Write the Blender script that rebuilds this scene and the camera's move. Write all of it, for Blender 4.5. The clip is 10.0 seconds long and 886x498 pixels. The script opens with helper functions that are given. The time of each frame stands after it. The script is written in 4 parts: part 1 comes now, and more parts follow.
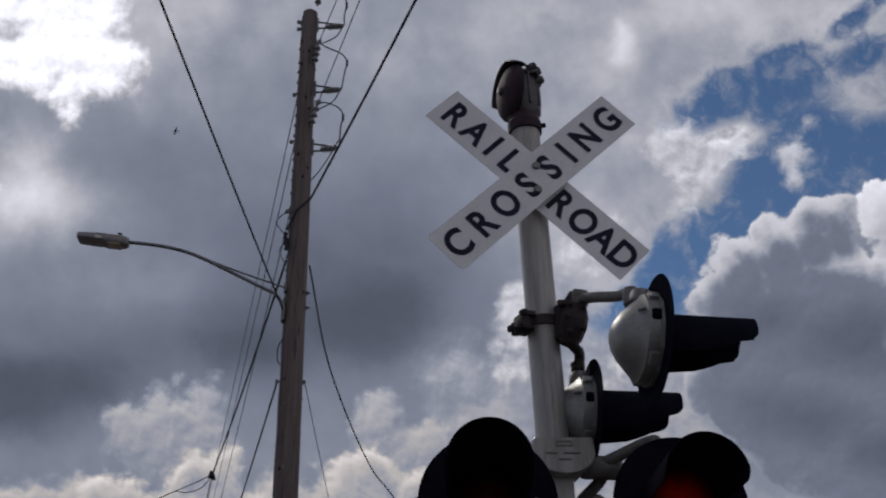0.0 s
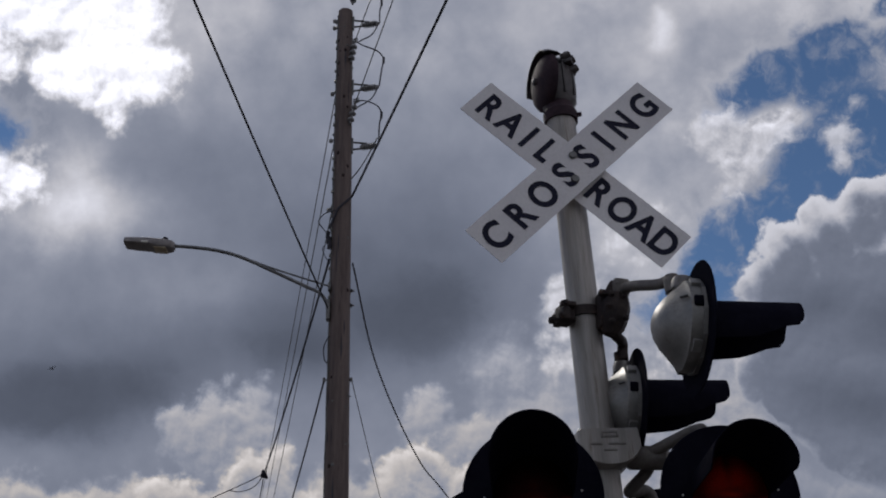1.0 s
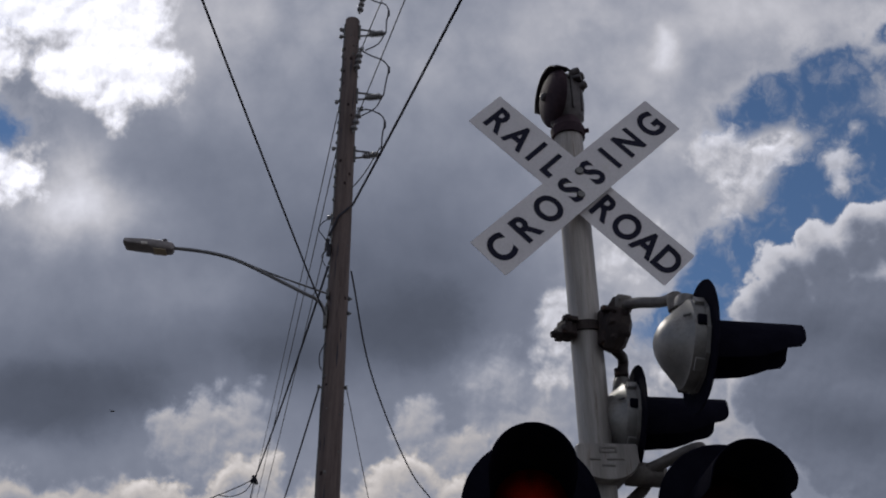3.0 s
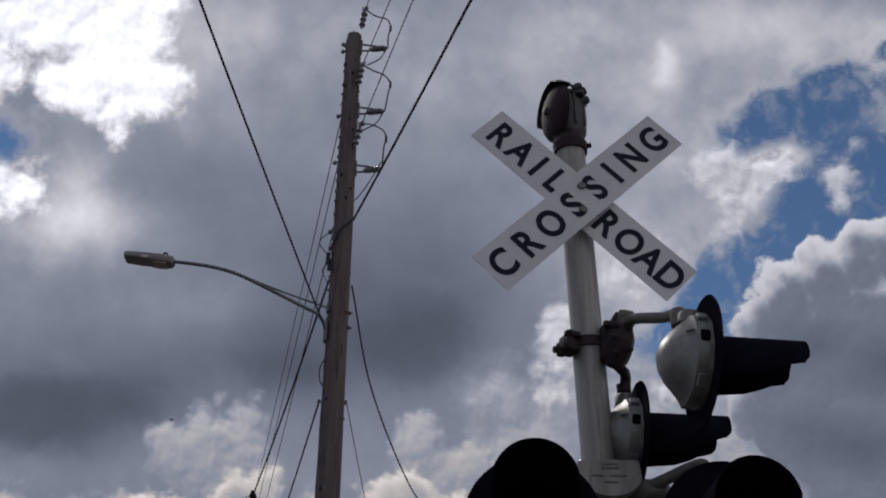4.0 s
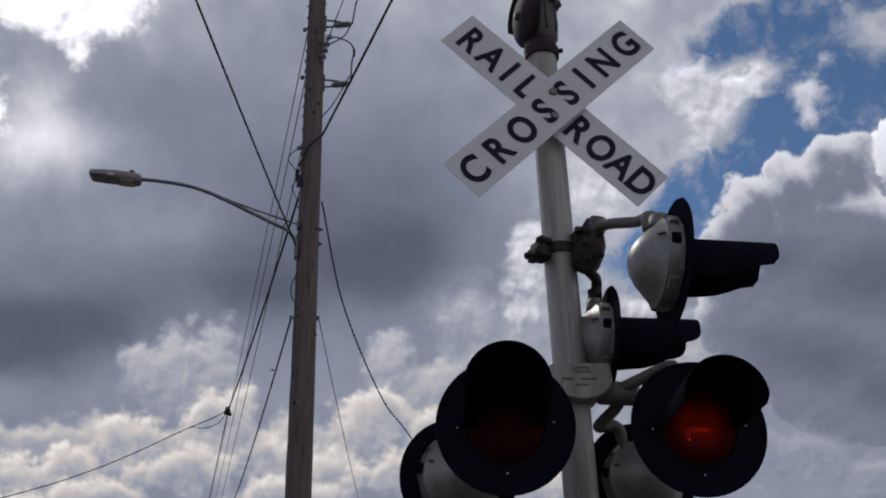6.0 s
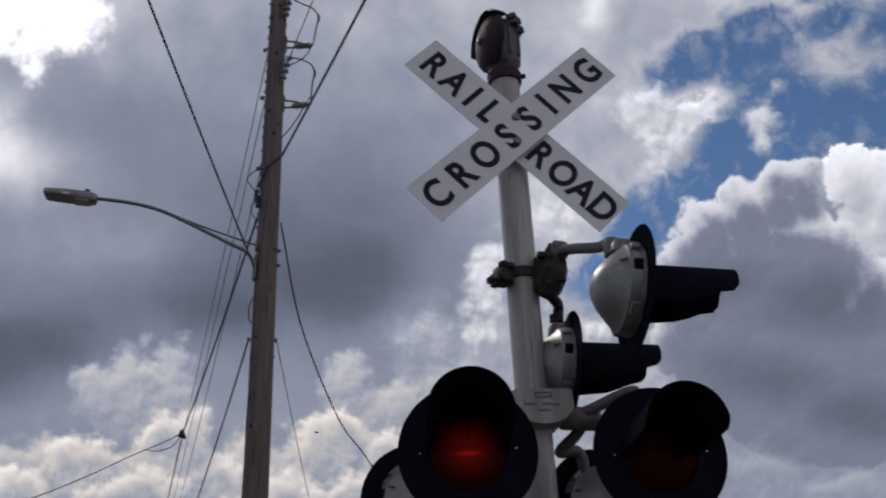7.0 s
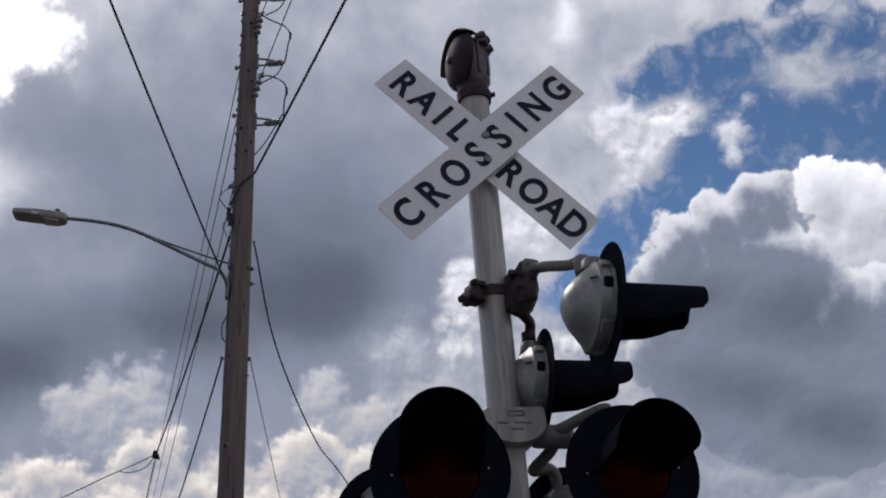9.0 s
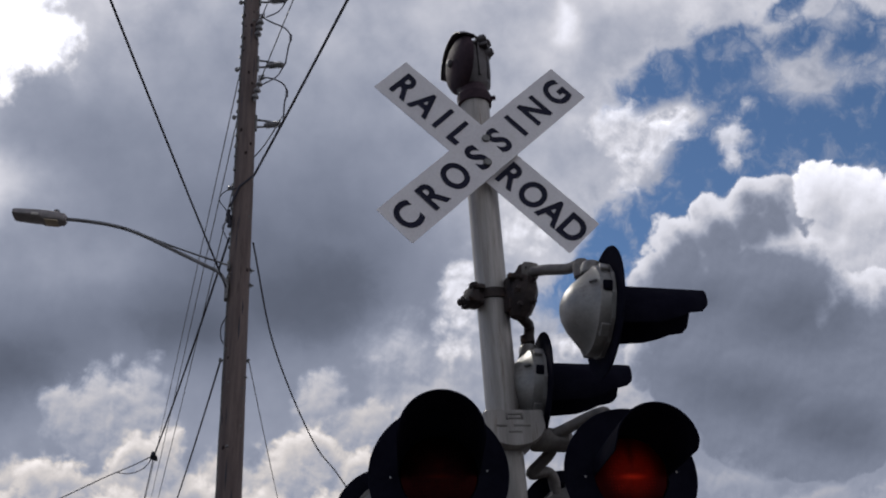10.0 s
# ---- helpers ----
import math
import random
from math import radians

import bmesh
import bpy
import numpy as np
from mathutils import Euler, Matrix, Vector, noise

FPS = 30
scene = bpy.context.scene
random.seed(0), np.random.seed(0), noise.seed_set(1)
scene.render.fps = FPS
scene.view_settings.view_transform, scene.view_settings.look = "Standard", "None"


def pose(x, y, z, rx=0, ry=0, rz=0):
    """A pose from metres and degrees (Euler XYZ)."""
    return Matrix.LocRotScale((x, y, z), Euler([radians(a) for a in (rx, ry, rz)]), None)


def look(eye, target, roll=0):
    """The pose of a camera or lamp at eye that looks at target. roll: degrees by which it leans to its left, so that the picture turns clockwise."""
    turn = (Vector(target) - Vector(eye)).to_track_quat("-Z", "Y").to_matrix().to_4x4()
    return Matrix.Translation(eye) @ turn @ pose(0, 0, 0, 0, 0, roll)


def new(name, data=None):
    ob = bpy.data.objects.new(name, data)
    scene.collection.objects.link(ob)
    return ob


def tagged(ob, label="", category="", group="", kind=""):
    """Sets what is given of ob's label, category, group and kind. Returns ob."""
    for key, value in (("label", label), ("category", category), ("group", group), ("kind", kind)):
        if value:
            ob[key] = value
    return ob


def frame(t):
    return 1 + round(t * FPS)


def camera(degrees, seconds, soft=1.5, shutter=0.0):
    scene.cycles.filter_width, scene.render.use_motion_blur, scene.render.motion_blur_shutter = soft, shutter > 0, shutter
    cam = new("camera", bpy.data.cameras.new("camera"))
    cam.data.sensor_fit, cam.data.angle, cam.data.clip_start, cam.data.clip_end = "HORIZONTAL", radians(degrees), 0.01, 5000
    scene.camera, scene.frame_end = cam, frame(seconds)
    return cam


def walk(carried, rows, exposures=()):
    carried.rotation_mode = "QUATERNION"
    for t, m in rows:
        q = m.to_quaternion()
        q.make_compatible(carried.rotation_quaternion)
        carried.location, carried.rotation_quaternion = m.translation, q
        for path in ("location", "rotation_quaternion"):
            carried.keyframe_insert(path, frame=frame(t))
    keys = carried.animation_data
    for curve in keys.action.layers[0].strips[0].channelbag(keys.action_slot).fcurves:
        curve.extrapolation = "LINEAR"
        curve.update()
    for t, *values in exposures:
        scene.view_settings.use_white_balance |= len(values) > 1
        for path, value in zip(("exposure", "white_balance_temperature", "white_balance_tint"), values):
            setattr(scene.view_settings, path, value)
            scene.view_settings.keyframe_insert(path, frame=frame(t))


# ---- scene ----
cam = camera(48.316, 10.0, soft=2.0, shutter=0.4)
WALK = [
    (0, pose(-0.931, -3.884, 1.635, 118.017, 0.887, -6.681)),
    (0.5, pose(-0.922, -3.863, 1.640, 117.733, 0.608, -4.497)),
    (1, pose(-0.904, -3.871, 1.637, 117.775, 1.298, -3.572)),
    (1.5, pose(-0.915, -3.878, 1.627, 117.973, 0.982, -2.501)),
    (2, pose(-0.940, -3.870, 1.623, 118.014, -0.048, -3.889)),
    (3.5, pose(-0.941, -3.890, 1.628, 118.827, -0.262, -4.725)),
    (4, pose(-0.948, -3.874, 1.630, 119.275, -0.498, -4.734)),
    (4.5, pose(-0.972, -3.854, 1.632, 119.445, -0.907, -4.664)),
    (5, pose(-0.970, -3.854, 1.621, 117.028, -0.588, -3.946)),
    (5.5, pose(-0.960, -3.861, 1.619, 114.424, 0.863, -5.311)),
    (5.7, pose(-0.942, -3.845, 1.605, 114.167, 0.884, -5.695)),
    (6.8, pose(-0.964, -3.814, 1.595, 116.312, 0.694, -7.220)),
    (7, pose(-0.964, -3.819, 1.615, 115.752, 1.458, -8.359)),
    (7.5, pose(-0.956, -3.826, 1.627, 115.374, 2.177, -9.420)),
    (8, pose(-0.946, -3.825, 1.625, 115.362, 2.376, -9.777)),
    (8.5, pose(-0.949, -3.818, 1.624, 115.966, 2.501, -9.834)),
    (9, pose(-0.946, -3.824, 1.632, 116.594, 2.625, -9.393)),
    (9.5, pose(-0.947, -3.817, 1.623, 117.167, 2.558, -10.183)),
    (10, pose(-0.949, -3.830, 1.630, 116.740, 2.376, -9.574)),
]
EXPOSURES = [(0, -0.16), (1.0, -0.15), (2.2, -0.16), (4.5, -0.17), (5.5, 0.0), (7.0, 0.12), (7.5, 0.28), (8.3, 0.28), (10.0, 0.22)]
walk(cam, WALK, EXPOSURES)

# ---- sky, sun ----
SUN_AZ, SUN_EL = -24.0, 44.0          # degrees from +Y towards +X, and up


class Graph:
    """Small helper to write node trees."""

    def __init__(self, tree):
        self.t = tree

    def n(self, kind, ins=(), **props):
        nd = self.t.nodes.new(kind)
        for k, v in props.items():
            if k == "operation":
                nd.operation = v
            elif k == "blend_type":
                nd.blend_type = v
            elif k == "data_type":
                nd.data_type = v
            elif k == "vector_type":
                nd.vector_type = v
            elif k == "noise_dimensions":
                nd.noise_dimensions = v
            elif k == "feature":
                nd.feature = v
            elif k == "interpolation_type":
                nd.interpolation_type = v
            elif k == "clamp":
                nd.use_clamp = v
        for k, v in (ins.items() if isinstance(ins, dict) else enumerate(ins)):
            if v is None:
                continue
            if isinstance(v, bpy.types.NodeSocket):
                self.t.links.new(v, nd.inputs[k])
            else:
                nd.inputs[k].default_value = v
        return nd

    def m(self, op, a, b=None, c=None, clamp=False):
        return self.n("ShaderNodeMath", (a, b, c), operation=op, clamp=clamp).outputs[0]

    def v(self, op, a, b=None):
        nd = self.n("ShaderNodeVectorMath", (a, b), operation=op)
        return nd.outputs["Value"] if op == "DOT_PRODUCT" else nd.outputs["Vector"]

    def step(self, x, lo, hi, a=0.0, b=1.0):
        return self.n("ShaderNodeMapRange", (x, lo, hi, a, b), interpolation_type="SMOOTHSTEP").outputs[0]

    def mix(self, fac, a, b, mode="MIX"):
        nd = self.n("ShaderNodeMix", (), data_type="RGBA", blend_type=mode)
        for idx, v in ((0, fac), (6, a), (7, b)):
            if isinstance(v, bpy.types.NodeSocket):
                self.t.links.new(v, nd.inputs[idx])
            else:
                nd.inputs[idx].default_value = v
        return nd.outputs[2]

    def noise(self, vec, scale, detail=4.0, rough=0.55, dims="3D", dist=0.0):
        nd = self.n("ShaderNodeTexNoise", {"Vector": vec, "Scale": scale, "Detail": detail, "Roughness": rough, "Distortion": dist}, noise_dimensions=dims)
        return nd.outputs[0], nd.outputs[1]


# Cloud cover of this afternoon, in a plane of the sky. Soft fields: x, y, half widths, turn, strength
BRIGHT = [
    (6.6, 1.0, 2.2, 1.0, 0, 0.06), (2.6, 0.9, 1.6, 1.3, 0, 0.28), (4.6, 0.5, 1.3, 0.7, 0, 0.1), (1.3, 4.0, 1.1, 0.55, 0, 0.42), (1.4, 3.3, 0.5, 0.7, 10, 0.3), (3.6, 5.5, 1.2, 0.5, 0, 0.05),
    (9.0, 1.2, 2.4, 1.2, 0, 0.08), (11.6, 1.3, 1.6, 1.2, 0, 0.12), (11.85, 1.25, 0.25, 0.35, -20, 0.3), (13.2, 0.5, 1.2, 0.6, 10, 0.2), (15.3, 0.6, 1.3, 0.6, 0, 0.22),
    (10.4, 0.55, 0.6, 0.4, 0, 0.15), (11.9, 3.2, 1.0, 1.4, 15, 0.1), (11.1, 4.8, 1.0, 0.8, 0, 0.28), (10.2, 3.0, 1.4, 1.4, 0, 0.05), (10.3, 7.4, 1.2, 0.9, 0, 0.05),
    (17.6, 0.3, 1.0, 0.7, 0, 0.2), (12.6, 4.0, 0.5, 0.8, 20, 0.12),
]
DARK = [
    (7.0, 5.4, 2.6, 1.6, -10, 0.12), (5.0, 6.2, 1.9, 0.9, 5, 0.06), (1.6, 7.0, 2.4, 1.0, 0, 0.12), (3.2, 3.0, 1.5, 0.8, 10, 0.05), (4.8, 4.2, 1.4, 0.8, 0, 0.02), (7.0, 8.9, 0.6, 0.35, 0, 0.08),
]
# single heaps with their own edges: x, y, half widths, turn
OPENINGS = [
    (13.75, 2.2, 0.85, 0.36, -24), (14.8, 2.05, 0.75, 0.62, 0), (15.4, 3.2, 0.85, 0.95, 0), (14.5, 3.9, 0.75, 0.75, -30), (13.5, 4.75, 0.85, 0.5, -38),
    (12.65, 5.35, 0.5, 0.75, 25), (12.0, 6.1, 0.45, 0.4, -30), (16.9, 3.15, 1.4, 0.62, 0), (16.3, 1.45, 0.6, 0.22, -15), (17.3, 1.45, 0.5, 0.5, 0), (18.4, 2.7, 1.0, 1.3, 0), (17.6, 2.6, 0.7, 0.5, 0),
    (16.1, 0.75, 0.5, 0.12, -35), (0.15, 2.5, 0.3, 0.28, 0), (0.5, 0.35, 0.8, 0.3, -5), (14.8, 1.5, 0.5, 0.22, -30),
]
DARK_SLABS = [(0.7, 7.3, 2.0, 0.9, 4), (2.3, 7.2, 1.1, 0.75, 0), (7.5, 6.1, 1.5, 0.95, -8), (5.4, 6.6, 1.2, 0.5, 5)]
SUNLIT_BANK = [(2.2, 0.6, 0.95, 0.95, 0), (1.6, 1.35, 0.95, 0.55, 0), (2.55, 1.55, 0.65, 0.72, -20), (1.0, 0.2, 1.3, 0.7, 0), (2.1, 2.0, 0.4, 0.35, 0), (-0.2, 1.2, 0.9, 0.6, 0), (0.3, 3.3, 0.5, 0.45, 0), (2.3, -0.8, 1.4, 1.2, 0)]
PUFFS = [(13.75, 3.0, 0.6, 0.36, -10), (13.5, 3.45, 0.68, 0.34, -50), (13.12, 3.92, 0.36, 0.26, -40), (12.9, 3.2, 0.5, 0.6, 0)]
SMALL_PUFFS = [(14.95, 3.2, 0.3, 0.33, 0), (14.98, 3.6, 0.14, 0.26, 10), (15.22, 2.65, 0.16, 0.1, -20)]
VEILS = [(16.2, 2.25, 0.95, 0.42, 6), (17.1, 2.1, 0.6, 0.3, -12), (15.0, 2.35, 0.22, 0.11, 0), (16.95, 1.05, 0.4, 0.5, 10), (17.9, 1.9, 0.4, 0.3, 0)]
TOWER_BACK = [(16.7, 4.25, 0.52, 0.6, 0), (17.5, 4.5, 0.7, 0.62, 0), (18.5, 4.6, 0.9, 0.8, 0), (17.5, 5.4, 1.3, 1.0, 0)]
TOWER = [(13.65, 5.8, 0.56, 0.6, 0), (14.0, 5.25, 0.62, 0.6, 0), (14.7, 4.85, 0.6, 0.55, 0), (15.3, 4.55, 0.52, 0.58, 0), (15.72, 4.42, 0.36, 0.5, 0), (15.4, 5.9, 1.5, 1.2, 0),
         (16.2, 5.6, 0.6, 0.65, 0), (17.5, 6.9, 1.4, 1.1, 0), (14.3, 7.1, 1.3, 1.2, 0), (16.5, 8.0, 2.6, 1.7, 0)]
TOWER_SHADE = [(15.2, 8.0, 1.5, 0.7, 12), (16.9, 8.7, 1.5, 0.65, 10), (16.2, 6.6, 1.6, 0.8, 0), (14.6, 6.2, 0.9, 0.5, 0)]
FOOT = [(13.2, 9.6, 1.3, 0.65, 0), (14.9, 9.9, 1.0, 0.62, 0), (16.4, 10.4, 1.2, 0.65, 0), (18.0, 10.3, 0.9, 0.6, 0), (12.2, 8.6, 0.9, 0.6, 0)]
MID_HEAPS = [(8.9, 7.1, 0.7, 0.6, -30), (10.6, 5.9, 0.8, 0.8, 0), (10.1, 6.8, 0.8, 0.75, 0), (9.3, 7.8, 0.95, 0.75, -20), (11.4, 7.4, 1.2, 1.2, 0), (12.6, 7.9, 1.2, 0.9, 0), (9.9, 8.8, 1.0, 0.8, 0), (11.4, 9.6, 1.4, 0.9, 0)]
GLINTS = [(10.15, 5.85, 0.42, 0.42, -20), (9.95, 6.35, 0.22, 0.3, 0), (9.7, 6.95, 0.24, 0.2, 0), (9.5, 6.6, 0.16, 0.2, 20), (11.3, 4.85, 0.5, 0.4, 0), (12.0, 7.0, 0.35, 0.2, 0)]
BAND_BACK = [(3.85, 8.2, 0.9, 0.9, 0), (3.25, 8.05, 0.45, 0.5, 0), (4.35, 7.75, 0.35, 0.5, 0), (7.45, 7.95, 0.45, 0.5, 0), (8.0, 8.5, 0.6, 0.5, -20), (1.2, 9.4, 0.8, 0.62, 0), (2.3, 9.4, 0.7, 0.6, 0), (0.2, 9.3, 0.7, 0.6, 0),
             (5.7, 9.5, 0.75, 0.6, 0), (6.7, 9.45, 0.6, 0.6, 0), (8.9, 9.3, 0.7, 0.6, 0)]
BAND_MID = [(4.4, 8.95, 0.62, 0.5, 0), (2.9, 9.2, 0.6, 0.45, 0), (7.2, 9.0, 0.55, 0.4, -15), (8.2, 9.15, 0.5, 0.35, 0), (1.6, 9.8, 0.6, 0.4, 0), (5.1, 9.6, 0.6, 0.4, 0), (6.3, 9.9, 0.7, 0.4, 0), (0.4, 9.9, 0.7, 0.4, 0)]
BAND_FRONT = [(3.7, 9.9, 0.8, 0.4, 0), (2.2, 10.3, 0.8, 0.35, 0), (5.6, 10.4, 0.9, 0.4, 0), (7.6, 10.0, 0.9, 0.4, 0), (9.6, 10.3, 1.0, 0.4, 0), (0.6, 10.6, 0.9, 0.4, 0)]


def make_sky():
    world = bpy.data.worlds.new("afternoon_sky")
    scene.world = world
    world.use_nodes = True
    g = Graph(world.node_tree)
    world.node_tree.nodes.clear()
    ray = g.n("ShaderNodeTexCoord").outputs["Generated"]
    right, up, ahead = (0.99656, -0.08131, 0.01583), (-0.05371, -0.48884, 0.87072), (0.06306, 0.86857, 0.49153)
    depth = g.v("DOT_PRODUCT", ray, ahead)
    safe = g.m("MAXIMUM", depth, 0.25)
    px = g.m("MULTIPLY_ADD", g.m("DIVIDE", g.v("DOT_PRODUCT", ray, right), safe), 17.479, 7.84)
    py = g.m("MULTIPLY_ADD", g.m("DIVIDE", g.v("DOT_PRODUCT", ray, up), safe), -17.479, 4.41)
    plane = g.n("ShaderNodeCombineXYZ", (px, py, 0.0)).outputs[0]
    inside = g.step(depth, 0.6, 0.82)

    def stirred(vec, scale, amount, detail, rough=0.55):
        """The plane, pushed about by a noise."""
        one, _ = g.noise(vec, scale, detail, rough, "2D")
        two, _ = g.noise(g.v("ADD", vec, (31.7, 17.3, 0.0)), scale, detail, rough, "2D")
        off = g.n("ShaderNodeCombineXYZ", (g.m("MULTIPLY_ADD", one, amount, -0.5 * amount), g.m("MULTIPLY_ADD", two, amount, -0.5 * amount), 0.0)).outputs[0]
        return g.v("ADD", vec, off)

    def parts_of(vec):
        nd = g.n("ShaderNodeSeparateXYZ", (vec,))
        return nd.outputs[0], nd.outputs[1]

    def reach(at, x, y, sx, sy, turn):
        """Squared distance from a place of the plane, in half widths."""
        c, sn = math.cos(radians(turn)), math.sin(radians(turn))
        u = g.m("MULTIPLY_ADD", at[1], sn / sx, g.m("MULTIPLY_ADD", at[0], c / sx, -(x * c + y * sn) / sx))
        v = g.m("MULTIPLY_ADD", at[1], c / sy, g.m("MULTIPLY_ADD", at[0], -sn / sy, (x * sn - y * c) / sy))
        return g.m("MULTIPLY_ADD", u, u, g.m("MULTIPLY", v, v))

    def field(rows, at, sign=1.0, start=0.0):
        acc = start
        for x, y, sx, sy, turn, amp in rows:
            e = g.m("EXPONENT", g.m("MULTIPLY", reach(at, x, y, sx, sy, turn), -1.0))
            acc = g.m("MULTIPLY_ADD", e, sign * amp, acc)
        return acc

    def heap(rows, at, dx=0.0, dy=0.0):
        """How deep inside the heaps a place lies; below nought outside."""
        acc = None
        for x, y, sx, sy, turn in rows:
            ln = g.m("SQRT", reach(at, x + dx, y + dy, sx, sy, turn))
            size = (sx * sy) ** 0.5
            d = g.m("MULTIPLY_ADD", ln, -size, size)
            acc = d if acc is None else g.m("SMOOTH_MAX", acc, d, 0.12)
        return acc

    def bumpy(vec):
        """Heaped cloud: rounded knobs on knobs, with a little drift."""
        at = stirred(vec, 1.3, 0.4, 3.0)
        curl = g.n("ShaderNodeTexVoronoi", {"Vector": at, "Scale": 1.7, "Detail": 4.0, "Roughness": 0.46, "Lacunarity": 2.2})
        curl.voronoi_dimensions = "2D"
        curl.normalize = True
        drift, _ = g.noise(vec, 1.1, 7.0, 0.56, "2D")
        return g.m("MULTIPLY_ADD", g.m("SUBTRACT", 0.4, curl.outputs["Distance"]), 0.8, g.m("MULTIPLY_ADD", drift, 0.9, -0.45))
    ragged = bumpy(plane)
    lit_side = g.m("SUBTRACT", ragged, bumpy(g.v("ADD", plane, (-0.05, -0.1, 0.0))))     # knobs catch the light from above
    fine, _ = g.noise(stirred(plane, 1.6, 0.5, 5.0), 1.5, 8.0, 0.6, "2D")
    mellow, _ = g.noise(plane, 0.55, 5.0, 0.5, "2D")
    torn = g.m("MULTIPLY_ADD", g.m("SUBTRACT", fine, 0.5), 1.3, g.m("MULTIPLY", ragged, 0.45))

    slab_way = g.m("MULTIPLY_ADD", mellow, 1.2, g.m("MULTIPLY_ADD", fine, 0.7, g.m("MULTIPLY_ADD", ragged, 0.3, -0.95)))

    flat_at = (px, py)
    soft_at = parts_of(stirred(plane, 0.5, 0.9, 4.0))
    wisp_at = parts_of(stirred(plane, 1.0, 0.6, 6.0))
    # the high deck: grey where it is thick, bright where it thins
    light_in = field(BRIGHT, wisp_at, 1.0, 0.272)
    light_in = field(DARK, soft_at, -1.0, light_in)
    relief_in = g.m("MULTIPLY_ADD", ragged, 0.5, g.m("MULTIPLY_ADD", mellow, 0.7, 0.65))
    relief_in = g.m("MULTIPLY_ADD", g.m("SUBTRACT", relief_in, 1.0), g.step(light_in, 0.2, 0.42, 0.3, 0.75), 1.0)
    light_in = g.m("MULTIPLY", light_in, relief_in)
    gap = g.m("MULTIPLY_ADD", torn, 0.8, g.m("ADD", heap(OPENINGS, flat_at), 0.17))
    cover_in = g.step(gap, -0.15, 0.34, 1.0, 0.0)
    cover_in = g.m("MAXIMUM", cover_in, g.step(fine, 0.5, 0.76, 0.0, 0.45))
    light_in = g.m("MULTIPLY_ADD", g.step(gap, -0.6, 0.0), 0.1, light_in)

    def lay(rows, edge, rough, thick, rim_light, core_light, deep, relief, shaded=True, wild=None, grow=0.0):
        nonlocal light_in, cover_in
        wild = ragged if wild is None else wild
        inside_by = g.m("MULTIPLY_ADD", wild, rough, g.m("ADD", heap(rows, flat_at), grow))
        sunward = inside_by
        if shaded:
            sunward = g.m("MULTIPLY_ADD", wild, rough * 1.3, heap(rows, flat_at, 0.2 * deep, 0.75 * deep))
        mask = g.m("MULTIPLY", g.step(inside_by, -edge * 0.3, edge), thick)
        value = g.step(sunward, -0.6 * deep, 0.7 * deep, rim_light, core_light)
        bumps = g.m("MULTIPLY_ADD", lit_side, relief * 2.6, g.m("MULTIPLY_ADD", ragged, relief * 0.8, 1.0))
        value = g.m("MULTIPLY", value, g.m("MAXIMUM", bumps, 0.45))
        keep = g.m("SUBTRACT", 1.0, mask)
        light_in = g.m("MULTIPLY_ADD", value, mask, g.m("MULTIPLY", light_in, keep))
        cover_in = g.m("MAXIMUM", cover_in, mask)

    lay(SUNLIT_BANK, 0.4, 1.0, 0.95, 1.05, 1.15, 0.5, 0.4, grow=0.08)
    lay(VEILS, 0.6, 1.0, 0.75, 0.5, 0.42, 0.4, 0.3, False, torn)
    lay(PUFFS, 0.4, 0.9, 0.95, 0.85, 0.62, 0.4, 0.45, True, torn)
    lay(SMALL_PUFFS, 0.35, 0.8, 0.85, 0.72, 0.62, 0.3, 0.4, False, torn, 0.05)
    lay(MID_HEAPS, 0.8, 1.0, 0.85, 0.5, 0.4, 0.6, 0.35, False)
    lay(DARK_SLABS, 0.9, 0.9, 0.85, 0.17, 0.105, 0.7, 0.05, False, slab_way)
    lay(TOWER_BACK, 0.08, 0.62, 1.0, 0.84, 0.47, 0.75, 0.25)
    lay(TOWER, 0.09, 0.66, 1.0, 0.68, 0.2, 0.5, 0.12)
    lay(TOWER_SHADE, 1.0, 0.6, 0.8, 0.17, 0.12, 0.6, 0.08, False, slab_way)
    lay(FOOT, 0.6, 0.8, 0.8, 0.42, 0.27, 0.45, 0.3)
    lay(BAND_BACK, 0.4, 0.9, 0.93, 0.62, 0.36, 0.4, 0.35, grow=0.03)
    lay(BAND_MID, 0.25, 0.85, 0.85, 0.72, 0.38, 0.35, 0.45, grow=0.08)
    lay(BAND_FRONT, 0.25, 0.85, 0.85, 0.68, 0.36, 0.35, 0.45, grow=0.05)
    lay(GLINTS, 0.35, 1.0, 0.75, 0.82, 0.66, 0.3, 0.5, False)

    # the rest of the sky: the same broken cloud
    far_a, _ = g.noise(ray, 2.2, 6.0, 0.55)
    far_b, _ = g.noise(ray, 1.3, 3.0, 0.5)
    light_out = g.m("MULTIPLY_ADD", far_a, 0.8, 0.12)
    cover_out = g.step(far_b, 0.36, 0.5)
    light_in = g.m("MAXIMUM", light_in, 0.07)
    glow = g.m("MULTIPLY_ADD", light_in, inside, g.m("MULTIPLY", light_out, g.m("SUBTRACT", 1.0, inside)))
    cover = g.m("MULTIPLY_ADD", cover_in, inside, g.m("MULTIPLY", cover_out, g.m("SUBTRACT", 1.0, inside)))

    tint = g.mix(g.step(glow, 0.06, 0.6), (0.81, 0.935, 1.29, 1), (0.98, 0.985, 1.09, 1))
    warm = g.m("MULTIPLY", g.step(py, 6.5, 8.8), g.step(glow, 0.28, 0.55))
